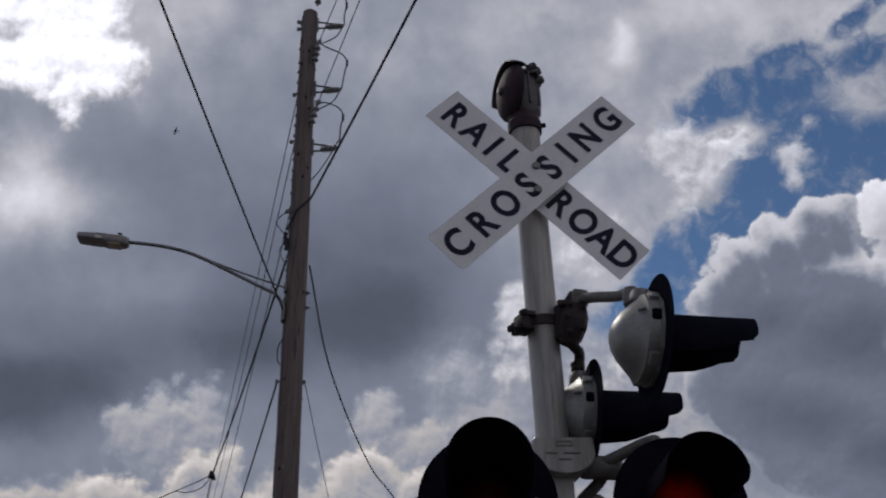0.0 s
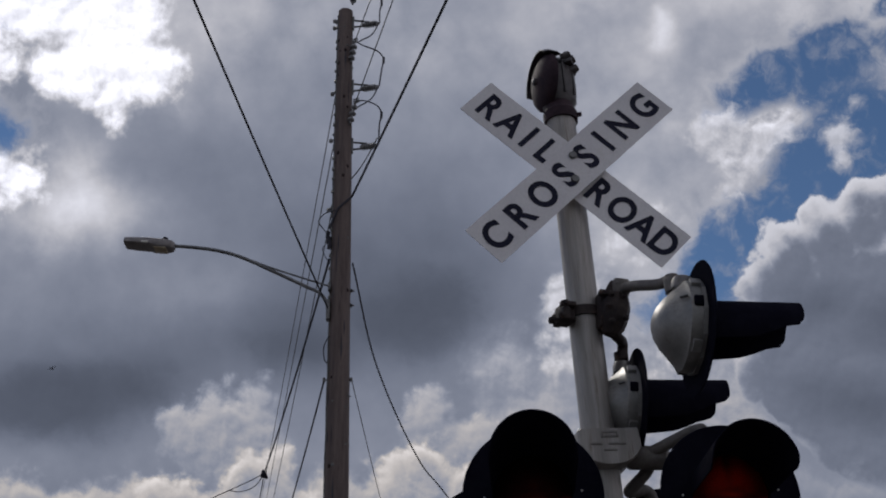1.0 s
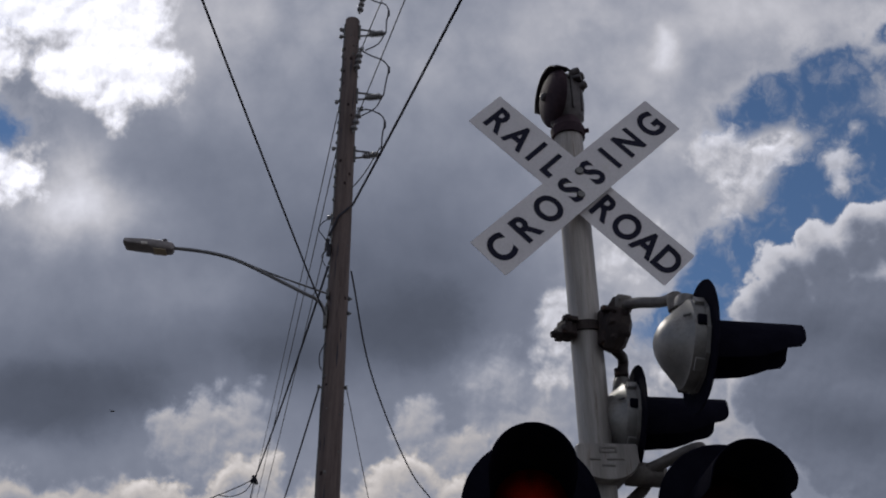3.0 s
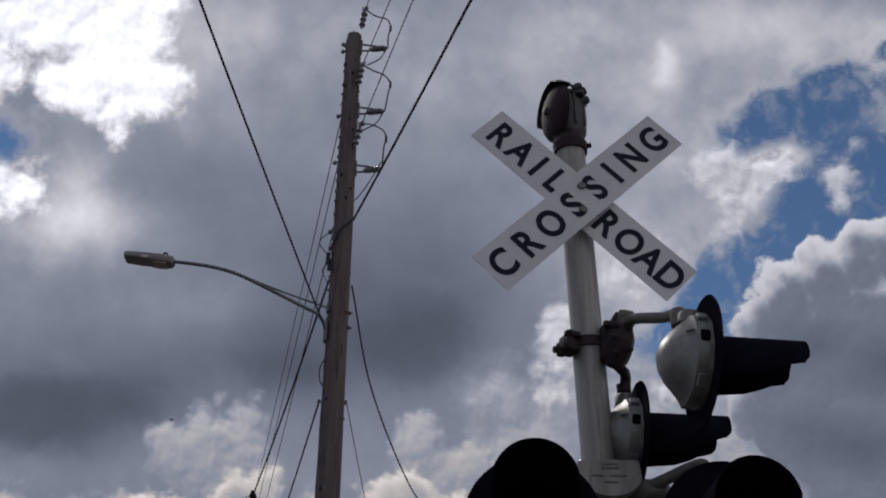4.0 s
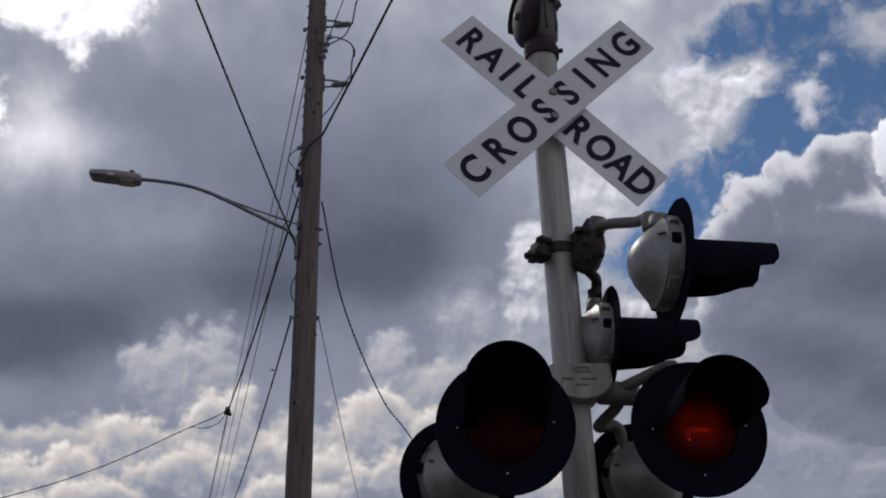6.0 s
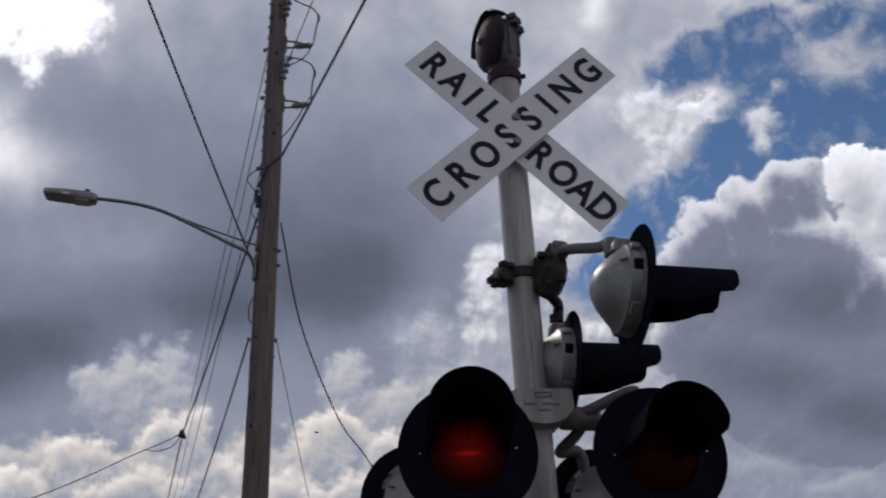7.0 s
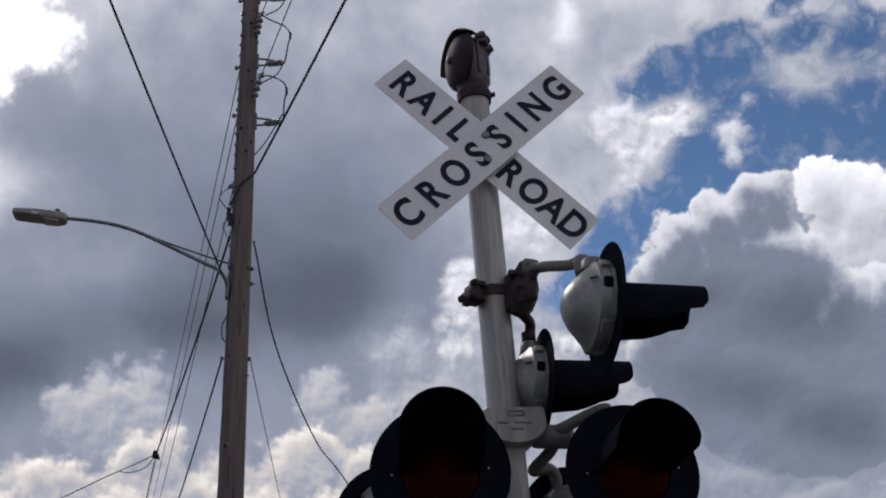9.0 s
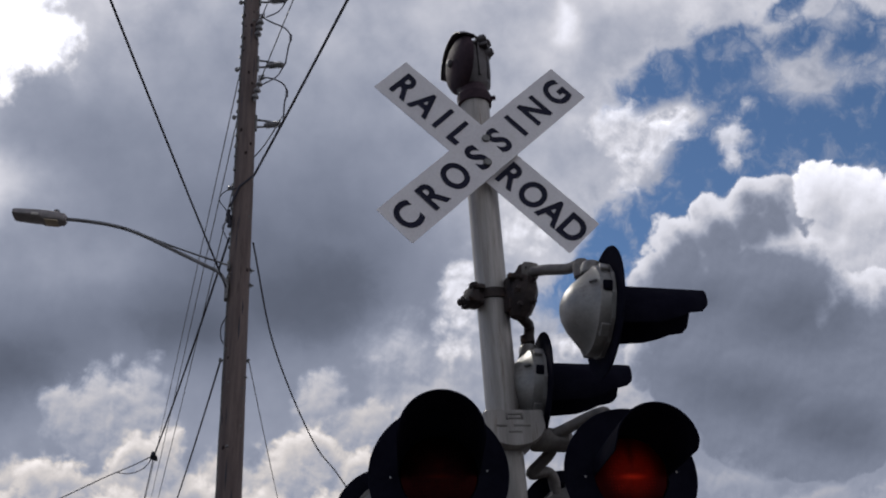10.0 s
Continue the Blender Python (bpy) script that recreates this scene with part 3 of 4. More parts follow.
    part("embossing", bm, M["emboss"], mast, "worn raised lettering, not readable")
    for side in (-1, 1):
        bm = bmesh.new()
        lathe(bm, [(0, 0), (0.05, 0), (0.052, 0.02), (0.047, 0.15), (0.035, 0.165), (0, 0.165)], Matrix.Translation((0.1 * side, -0.05, zc - 0.015)) @ Vector((side, -0.15, -0.12)).to_track_quat("Z", "Y").to_matrix().to_4x4(), 16)
        part("arm_socket", bm, M["socket"], mast, "cast arm socket")
        bm = bmesh.new()
        x0 = 0.2 * side
        arm = smooth_path([(x0 - 0.05 * side, -0.06, zc - 0.02), (x0 + 0.02 * side, -0.12, zc + 0.0), (-0.01 + 0.31 * side, -0.26, zc + 0.015), (-0.02 + 0.355 * side, -0.32, zc + 0.01), (-0.024 + 0.362 * side, -0.315, zc - 0.025), (-0.024 + 0.362 * side, -0.31, zc - 0.09)], 5)
        tube(bm, arm, 0.024, 12)
        part("front_arm", bm, M["socket"], mast)
        bm = bmesh.new()
        arm = smooth_path([(x0 + 0.01 * side, -0.04, zc - 0.02), (x0 - 0.02 * side, 0.01, zc - 0.07), (x0 - 0.075 * side, 0.045, zc - 0.12), (x0 - 0.085 * side, 0.055, zc - 0.135), (x0 - 0.05 * side, 0.07, zc - 0.128), (x0 - 0.01 * side, 0.09, zc - 0.12), (x0 + 0.02 * side, 0.1, zc - 0.15), (x0 + 0.025 * side, 0.1, zc - 0.26)], 5)
        tube(bm, arm, 0.025, 12)
        part("back_arm", bm, M["socket"], mast)
    return mast


make_mast()


# ---- crossbuck ----
def letter_mesh(char, height, material):
    cu = bpy.data.curves.new("letter", "FONT")
    cu.body, cu.size, cu.align_x, cu.align_y = char, height / 0.69, "CENTER", "CENTER"
    cu.extrude, cu.offset, cu.resolution_u = 0.0012, 0.0055, 6
    tmp = new("letter", cu)
    me = bpy.data.meshes.new_from_object(tmp)
    bpy.data.objects.remove(tmp)
    xs, ys = [v.co.x for v in me.vertices], [v.co.y for v in me.vertices]
    cx, cy = (min(xs) + max(xs)) / 2, (min(ys) + max(ys)) / 2
    for v in me.vertices:
        v.co.x, v.co.y = v.co.x - cx, v.co.y - cy
    me.materials.clear()
    me.materials.append(material)
    return me


def make_crossbuck():
    face = pose(0, 0, 4.1, 90 - 1.0, 0, 0)         # local x along the road, y up, z to the viewer
    sign = thing("crossbuck_sign", "white railroad crossing sign of two crossed boards with black letters", "road sign", face)
    half_l, half_w = 0.613, 0.1122
    for word, turn, z in (("CROSSING", 44.08, 0.03), ("RAIL ROAD", -44.48, 0.0)):
        bm = bmesh.new()
        box(bm, (2 * half_l, 2 * half_w, 0.003), I4)
        bmesh.ops.bevel(bm, geom=[e for e in bm.edges if abs((e.verts[0].co - e.verts[1].co).z) > 0.002], offset=0.003, segments=2, affect="EDGES")
        blade = part("board", bm, M["sign"], sign, "white reflective board reading " + word.replace(" ", ""), pose(0, 0, z, 0, 0, turn))
        if word == "CROSSING":
            spots = zip(word, (-0.53, -0.366, -0.215, -0.06, 0.09, 0.217, 0.355, 0.516))
        else:
            spots = zip("RAILROAD", (-0.508, -0.38, -0.268, -0.15, 0.17, 0.3, 0.423, 0.545))
        for ch, x in spots:
            ob = new("letter", letter_mesh(ch, 0.131, M["letter"]))
            ob.parent = blade
            ob.matrix_basis = Matrix.Translation((x, 0, 0.0029)) @ Matrix.Diagonal((0.86, 1, 1, 1))
            tagged(ob, "black letter " + ch)
    for dy in (-0.066, 0.066):
        bm = bmesh.new()
        lathe(bm, [(0, 0.044), (0.017, 0.043), (0.02, 0.037), (0.02, 0.0315), (0.0, 0.0315)], pose(0.002, dy, 0), 14)
        tube(bm, [(0.002, dy, 0.03), (0.002, dy, -0.06)], 0.006, 8)
        part("bolt", bm, M["steel"], sign, "grey bolt head")
    for dy in (-0.066, 0.066):
        bm = bmesh.new()
        box(bm, (0.16, 0.035, 0.02), pose(0.012, dy, -0.02), 0.003)
        part("mounting_strap", bm, M["steel"], sign)
    return sign


make_crossbuck()


# ---- bell on the mast ----
def make_bell():
    bell = thing("warning_bell", "dark brown electric crossing bell with hood on the mast top", "bell", pose(MX + MAST_TOP * math.tan(radians(LEAN)), MY, MAST_TOP, 0, LEAN, 0))
    bm = bmesh.new()
    lathe(bm, [(MAST_R, -0.05), (MAST_R + 0.012, -0.05), (MAST_R + 0.014, 0.0), (MAST_R + 0.006, 0.012), (MAST_R - 0.005, 0.05), (0.055, 0.07), (0, 0.07)], seg=32)
    bolt(bm, (0.078, -0.03, -0.02), (1, -0.4, 0), 0.012, 0.02)
    part("collar", bm, M["bell"], bell, "dark iron collar clamped on the mast")
    bm = bmesh.new()
    prof = [(0, 0.04), (0.075, 0.04), (0.1, 0.075), (0.108, 0.15), (0.108, 0.26), (0.098, 0.3), (0.07, 0.33), (0, 0.335)]
    lathe(bm, prof, pose(0.0, 0.01, -0.005) @ Matrix.Diagonal((0.92, 0.8, 1, 1)), 16)
    for t in (250, 285, 320):
        q = radians(t)
        box(bm, (0.014, 0.012, 0.2), pose(0.098 * math.cos(q), 0.01 + 0.086 * math.sin(q), 0.19, 0, 0, t - 90), 0.004)
    part("case", bm, M["bell_box"], bell, "grey-brown cast bell case", sharp=25)
    bm = bmesh.new()
    for x, y, z, r in ((0.075, -0.05, 0.3, 0.024), (0.088, -0.045, 0.25, 0.022), (0.05, -0.07, 0.315, 0.02), (0.09, 0.03, 0.28, 0.022)):
        lathe(bm, [(0, -0.03), (r, -0.03), (r * 1.1, 0), (r * 0.8, 0.02), (0, 0.024)], pose(x, y, z, 0, 70, -25), 12)
    box(bm, (0.07, 0.05, 0.02), pose(0.045, -0.06, 0.275, 0, 0, -25), 0.005)
    part("cap_screw", bm, M["bell_box"], bell, "round cap screws")
    # gong: a shallow bowl whose mouth faces the case; axis towards the road
    axis = Vector((-0.98, -0.2, -0.02)).normalized()
    m = Matrix.Translation((-0.05, -0.012, 0.185)) @ axis.to_track_quat("Z", "Y").to_matrix().to_4x4()
    bm = bmesh.new()
    lathe(bm, [(0.145, -0.002), (0.15, -0.001), (0.147, 0.012), (0.13, 0.033), (0.1, 0.048), (0.05, 0.058), (0.02, 0.061), (0, 0.061)], m, 40)
    lathe(bm, [(0.143, 0.002), (0.125, 0.025), (0.09, 0.04), (0, 0.05)], m, 40)
    part("gong", bm, M["bell"], bell, "rust-brown iron gong")
    bm = bmesh.new()
    lathe(bm, [(0, 0.05), (0.022, 0.055), (0.02, 0.074), (0.01, 0.08), (0, 0.08)], m, 12)
    part("gong_nut", bm, M["bell_box"], bell)
    # hood over the upper half of the gong
    bm = bmesh.new()
    seg, rows_ = 26, []
    for r, z in ((0.15, -0.05), (0.165, -0.02), (0.168, 0.02), (0.16, 0.052), (0.156, 0.052), (0.163, 0.018), (0.16, -0.02), (0.146, -0.046)):
        rows_.append([bm.verts.new(m @ Vector((r * math.cos(t), r * math.sin(t), z))) for t in [radians(38 + 137 * k / seg) for k in range(seg + 1)]])
    for lo, hi in zip(rows_, rows_[1:] + rows_[:1]):
        for k in range(seg):
            bm.faces.new((lo[k], lo[k + 1], hi[k + 1], hi[k]))
    for k in (0, seg):
        bm.faces.new([r[k] for r in rows_])
    part("hood", bm, M["bell_box"], bell, "weathered sheet hood over the gong")
    return bell


make_bell()


# ---- signal lamps ----
LENS_R = 0.138


def make_lamp(aim, at, rise=8.0, hood_r=0.146, hood_y=0.0, hood_l=1.0, hood_taper=0.02, span=93.0, lip=0.0):
    """A lamp head; local z looks along its beam, y is up, the disc's centre is the origin."""
    z = Vector(aim).normalized()
    x = Vector((0, 0, 1)).cross(z).normalized()
    m = Matrix.Translation(at) @ Matrix((x, z.cross(x), z)).transposed().to_4x4()
    lamp = thing("signal_lamp", "red crossing flasher with black disc, hood and silver housing", "signal lamp", m, "crossing flashers")
    bm = bmesh.new()
    shell = [(0, -0.212), (0.03, -0.21), (0.06, -0.196), (0.095, -0.166), (0.135, -0.115), (0.158, -0.085), (0.168, -0.078), (0.171, -0.07), (0.171, -0.012),
             (0.163, -0.012), (0.16, -0.066), (0.13, -0.108), (0.09, -0.158), (0.056, -0.186), (0, -0.202)]
    lathe(bm, [(r, 0.8 * zz) for r, zz in shell], I4, 48)
    part("housing", bm, M["silver"], lamp, "silver-painted bowl housing")
    bm = bmesh.new()
    lathe(bm, [(0.166, -0.02), (0.18, -0.02), (0.182, -0.006), (0.166, -0.006)], I4, 12)
    for k in range(4):
        a_ = radians(45 + 90 * k)
        box(bm, (0.05, 0.02, 0.036), pose(0.172 * math.cos(a_), 0.176 * math.sin(a_), -0.036, 0, 0, math.degrees(a_) + 90), 0.004)
    part("clamp_ring", bm, M["silver"], lamp, "silver ring with catches", sharp=20)
    for side in (-1, 1):
        bm = bmesh.new()
        box(bm, (0.018, 0.04, 0.034), pose(0.171 * side, 0.03, -0.036), 0.004)
        part("latch", bm, M["black"], lamp, "black latch")
    for a_, zz in ((100, -0.076), (80, -0.076), (20, -0.084), (160, -0.084)):
        aa = radians(a_)
        bm = bmesh.new()
        box(bm, (0.012, 0.006, 0.03), pose(0.156 * math.cos(aa), 0.156 * math.sin(aa), zz, 0, 30, a_), 0.002)
        part("rivet", bm, M["steel"], lamp)
    bm = bmesh.new()
    lathe(bm, [(0.026, 0.0), (0.042, 0.0), (0.042, 0.03), (0.034, 0.045), (0.026, 0.045)], pose(0, 0.155, -0.05, -90, 0, 0), 16)
    part("hanger_socket", bm, M["silver"], lamp)
    bm = bmesh.new()
    lathe(bm, [(LENS_R + 0.004, 0.006), (0.16, 0.004), (0.235, 0.0), (0.25, 0.004), (0.254, 0.0), (0.252, -0.004), (0.235, -0.005), (0.16, -0.003), (LENS_R + 0.004, -0.002), (LENS_R + 0.004, 0.006)], I4, 72)
    disc = part("background_disc", bm, M["black"], lamp, "flat black round background disc")
    for a_ in (2, 182, 270):
        bm = bmesh.new()
        aa = radians(a_)
        bolt(bm, (0.174 * math.cos(aa), 0.174 * math.sin(aa), 0.004), (0, 0, 1), 0.0028, 0.004)
        part("screw", bm, M["edge"], disc, "bright small screw")
    # hood: a tunnel, long at the top, stepped back at the sides, open below
    bm = bmesh.new()
    seg = 72
    tilt = math.tan(radians(rise))
    ring = {}
    for k in range(seg + 1):
        t = -span + 2 * span * k / seg
        u = abs(t)
        length = 0.355 - 0.012 * (u / span) ** 2 - 0.035 * max(0.0, (u - 78) / (span - 78)) ** 2
        if lip:                                         # the roof of the hood stands out past its sides
            length -= lip * min(1.0, max(0.0, (u - 97) / 4)) + 0.014 * max(0.0, (u - 82) / 15) ** 2 * (u < 97) + 0.075 * max(0.0, (u - 99) / (span - 99)) ** 1.6
        for side, r in ((0, hood_r), (1, hood_r - 0.0045)):
            for q in range(9):
                zz = 0.003 + hood_l * length * q / 8
                rr = r * (1.0 + hood_taper * zz / 0.37)
                ring[k, side, q] = bm.verts.new((rr * math.sin(radians(t)), rr * math.cos(radians(t)) + hood_y + tilt * zz, zz))
    for k in range(seg):
        for q in range(8):
            bm.faces.new((ring[k, 0, q], ring[k + 1, 0, q], ring[k + 1, 0, q + 1], ring[k, 0, q + 1]))
            bm.faces.new((ring[k, 1, q], ring[k, 1, q + 1], ring[k + 1, 1, q + 1], ring[k + 1, 1, q]))
        for q in (0, 8):
            bm.faces.new((ring[k, 0, q], ring[k, 1, q], ring[k + 1, 1, q], ring[k + 1, 0, q]))
    for k in (0, seg):
        for q in range(8):
            bm.faces.new((ring[k, 0, q], ring[k, 0, q + 1], ring[k, 1, q + 1], ring[k, 1, q]))
    part("hood", bm, M["black"], lamp, "long black tunnel hood")
    bm = bmesh.new()
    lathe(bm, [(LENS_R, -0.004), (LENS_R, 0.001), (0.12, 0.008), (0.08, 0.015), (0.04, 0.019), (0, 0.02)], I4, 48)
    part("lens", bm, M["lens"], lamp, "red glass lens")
    bm = bmesh.new()
    lathe(bm, [(0, -0.156), (0.02, -0.156), (0.046, -0.145), (0.046, -0.0925), (0.049, -0.0925), (0.049, -0.147), (0.02, -0.158), (0, -0.158)], I4, 24)
    part("lamp_socket", bm, M["black"], lamp)
    # added black cone: stops light bouncing in the housing, keeps unlit lenses dark
    bm = bmesh.new()
    lathe(bm, [(0.05, -0.085), (0.1, -0.055), (0.142, -0.014), (0.145, -0.016), (0.102, -0.058), (0.05, -0.0865), (0.05, -0.085)], I4, 32)
    part("light_baffle", bm, M["black"], lamp, "black cone added to block stray light in the housing")
    bm = bmesh.new()
    box(bm, (0.008, 0.15, 0.004), pose(0, 0.075, -0.045), 0.001)
    part("lamp_holder", bm, M["black"], lamp)
    bm = bmesh.new()
    lathe(bm, [(0, -0.142), (0.009, -0.14), (0.013, -0.13), (0.009, -0.12), (0, -0.118)], I4, 16)
    part("bulb", bm, M["bulb"], lamp, "small glowing bulb")
    bm = bmesh.new()
    lathe(bm, [(0, -0.0015), (0.058, -0.0015), (0.058, 0.0015), (0, 0.0015)], I4, 24)
    shutter = part("shutter", bm, M["black"], lamp, "small black shutter that blinks the light", pose(0, 0, -0.09))
    return lamp, shutter


LAMPS = [
    make_lamp((-0.13, -0.985, 0), (-0.342, -0.36, 2.5)),
    make_lamp((-0.055, -0.996, 0), (0.38, -0.36, 2.5), 2.5),
    make_lamp((0.998, -0.035, -0.1), (0.281, -0.56, 3.064), 7.0, 0.13, -0.03, 1.03, -0.16, 117.0, 0.06),
    make_lamp((0.998, -0.035, -0.08), (0.205, 0.143, 2.995), 7.0, 0.138, -0.02, 1.08, -0.16, 119.0, 0.06),
    make_lamp((-0.2, 0.98, 0), (-0.44, 0.26, 2.43)),
    make_lamp((-0.2, 0.98, 0), (0.33, 0.26, 2.42)),
]


# ---- utility pole ----
PX, PY, POLE_H = -1.44, 9.0, 12.9


def pole_r(z):
    return 0.182 - 0.061 * z / POLE_H


def pole_x(z):
    """The shaft leans a little, by its height."""
    return -0.004 - 0.008 * (z - 8.5)


def make_pole():
    pole = thing("utility_pole", "weathered brown wooden utility pole with bolts and cracks", "utility pole", pose(PX, PY, 0))
    bm = bmesh.new()
    seg, rings = 28, []
    for i in range(61):
        z = POLE_H * i / 60
        r = pole_r(z)
        rings.append([bm.verts.new((r * (1 + 0.025 * noise.noise((3 * math.cos(t), 3 * math.sin(t), z * 0.5))) * math.cos(t) + pole_x(z),
                                    r * (1 + 0.025 * noise.noise((3 * math.cos(t), 3 * math.sin(t), z * 0.5))) * math.sin(t), z)) for t in [2 * math.pi * k / seg for k in range(seg)]])
    for lo, hi in zip(rings, rings[1:]):
        for k in range(seg):
            bm.faces.new((lo[k], lo[(k + 1) % seg], hi[(k + 1) % seg], hi[k]))
    top = bm.verts.new((pole_x(POLE_H), 0, POLE_H + 0.015))
    for k in range(seg):
        bm.faces.new((rings[-1][k], rings[-1][(k + 1) % seg], top))
    part("shaft", bm, M["wood"], pole)
    rnd = random.Random(4)
    # drying cracks and knots proud of the grain
    for _ in range(16):
        z, t = rnd.uniform(4, 12.4), radians(rnd.uniform(200, 330))
        ln, r = rnd.uniform(0.12, 0.5), pole_r(z) - 0.0035
        bm = bmesh.new()
        x = pole_x(z)
        tube(bm, [(x + r * math.cos(t), r * math.sin(t), z), (x + r * math.cos(t + 0.01), r * math.sin(t + 0.01), z + ln / 2), (x + r * math.cos(t), r * math.sin(t), z + ln)], [0.002, rnd.uniform(0.008, 0.014), 0.002], 6)
        part("crack", bm, M["wire"], pole, "dark drying crack")
    for _ in range(22):
        z, t = rnd.uniform(4, 12.6), radians(rnd.uniform(190, 350))
        r = pole_r(z) - 0.002
        bm = bmesh.new()
        bolt(bm, (pole_x(z) + r * math.cos(t), r * math.sin(t), z), (math.cos(t), math.sin(t), 0), rnd.uniform(0.008, 0.016), 0.02)
        part("bolt", bm, M["steel"], pole)
    for z in (7.73, 7.5):
        bm = bmesh.new()
        tube(bm, [(pole_r(z) - 0.02, -0.02, z), (pole_r(z) + 0.06, -0.02, z)], 0.012, 8)
        bolt(bm, (pole_r(z) + 0.01, -0.02, z), (1, 0, 0), 0.028, 0.02)
        part("bolt", bm, M["steel"], pole)
    for _ in range(16):
        z, t = rnd.uniform(4.4, 12.6), radians(rnd.uniform(205, 330))
        r, k = pole_r(z) - 0.001, rnd.uniform(0.014, 0.026)
        bm = bmesh.new()
        turn = Matrix.Translation((pole_x(z) + r * math.cos(t), r * math.sin(t), z)) @ Vector((math.cos(t), math.sin(t), 0)).to_track_quat("Z", "Y").to_matrix().to_4x4()
        lathe(bm, [(0, 0.008), (0.6 * k, 0.006), (k, 0.0), (0.8 * k, -0.01), (0, -0.012)], turn @ Matrix.Diagonal((1, 1.4, 1, 1)), 10)
        part("knot", bm, M["knot"], pole, "dark round knot")
    # ground wire with staples down one side
    bm = bmesh.new()
    pts = []
    for i in range(70):
        z = 12.8 - i * 0.18
        t = radians(196 + 4 * math.sin(i * 1.3))
        pts.append((pole_x(z) + (pole_r(z) + 0.008) * math.cos(t), (pole_r(z) + 0.008) * math.sin(t), z))
    tube(bm, pts, 0.009, 6)
    part("ground_wire", bm, M["steel"], pole)
    for i in range(26):
        z = 12.75 - i * 0.21 - rnd.uniform(0, 0.1)
        t = radians(196 + rnd.uniform(-8, 8))
        r = pole_r(z)
        bm = bmesh.new()
        box(bm, (0.045, 0.04, rnd.uniform(0.03, 0.06)), pose(pole_x(z) + (r + 0.012) * math.cos(t), (r + 0.012) * math.sin(t), z, 0, 0, 16), 0.006)
        part("staple", bm, M["steel"], pole)
    # three levels of hardware: stand-off insulator, dead-end string, jumper loop
    for z_ins, z_end, tip, z_loop, side in ((12.64, 13.2, (0.12, -0.1, 13.42), 13.12, 0.56), (11.33, 11.98, (0.13, -0.16, 12.16), 11.91, 0.6), (10.21, 10.77, (0.17, -0.2, 10.93), 10.82, 0.57)):
        bracket = bmesh.new()
        for dz in (0.07, -0.08):
            tube(bracket, [(pole_r(z_ins) - 0.09, -0.03, z_ins + dz), (0.36, -0.03, z_ins + dz * 0.55 + 0.005)], 0.016, 8)
        box(bracket, (0.03, 0.07, 0.26), pose(pole_x(z_ins) + pole_r(z_ins) + 0.008, -0.03, z_ins), 0.004)
        br = part("standoff_bracket", bracket, M["steel"], pole, "steel stand-off bracket")
        bm = bmesh.new()
        prof = [(0, -0.01), (0.03, -0.01), (0.035, 0.02)]
        for k in range(6):
            prof += [(0.055, 0.03 + k * 0.036), (0.058, 0.04 + k * 0.036), (0.036, 0.05 + k * 0.036)]
        prof += [(0.03, 0.25), (0.022, 0.28), (0, 0.28)]
        lathe(bm, prof, Matrix.Translation((0.25, -0.03, z_ins - 0.03)) @ Vector((1, -0.05, 0.16)).to_track_quat("Z", "Y").to_matrix().to_4x4(), 14)
        part("insulator", bm, M["polymer"], br, "grey ribbed post insulator")
        start = Vector((pole_r(z_end) * 0.6, -0.12, z_end - 0.22))
        end = Vector(tip)
        d = (end - start).normalized()
        ln = (end - start).length
        bm = bmesh.new()
        prof = [(0, 0), (0.018, 0.0)]
        for k in range(3):
            b = ln * (0.12 + 0.27 * k)
            prof += [(0.018, b), (0.05, b + 0.01), (0.056, b + ln * 0.08), (0.04, b + ln * 0.15), (0.018, b + ln * 0.17)]
        prof += [(0.018, ln * 0.98), (0, ln)]
        lathe(bm, prof, Matrix.Translation(start) @ d.to_track_quat("Z", "Y").to_matrix().to_4x4(), 14)
        part("dead_end_insulator", bm, M["polymer"], pole, "string of dark dead-end insulators")
        bm = bmesh.new()
        for k in range(3):
            tube(bm, [end + Vector((-0.05, 0, -0.04 + 0.035 * k)), end + Vector((0.05, -0.02, -0.02 + 0.035 * k))], 0.011, 6)
        part("clamp", bm, M["steel"], pole)
        bm = bmesh.new()
        tube(bm, smooth_path([end, (0.3, -0.1, z_loop + 0.2 if z_loop < 13 else z_loop + 0.17), (0.5, -0.06, z_loop + 0.14), (side, -0.03, z_loop), (side - 0.03, -0.03, z_loop - 0.2), (0.53, -0.035, z_ins + 0.03)], 6), 0.012, 6)
        lathe(bm, [(0, -0.06), (0.02, -0.06), (0.02, 0.06), (0, 0.06)], pose(side, -0.03, z_loop - 0.02), 8)
        part("jumper_wire", bm, M["wire"], pole, "black jumper wire loop")
        if z_loop > 11:
            bm = bmesh.new()
            z2 = z_ins - 0.5
            tube(bm, smooth_path([(0.5, -0.03, z_ins - 0.02), (0.4, -0.06, z_ins - 0.25), (0.2, -0.16, z2 + 0.02)], 6), 0.011, 6)
            part("jumper_wire", bm, M["wire"], pole)
    # small line hardware on the far-going side
    for z in (11.25, 10.35, 9.1, 12.75, 12.6):
        bm = bmesh.new()
        tube(bm, [(pole_x(z) - pole_r(z) + 0.02, 0.02, z), (pole_x(z) - pole_r(z) - 0.07, 0.05, z + 0.01)], 0.014, 8)
        lathe(bm, [(0, 0), (0.03, 0.005), (0.034, 0.04), (0.02, 0.06), (0, 0.06)], pose(pole_x(z) - pole_r(z) - 0.06, 0.05, z - 0.03), 12)
        part("spool", bm, M["polymer"], pole, "small spool insulator")
    # splice and drip loops beside the thick cable
    bm = bmesh.new()
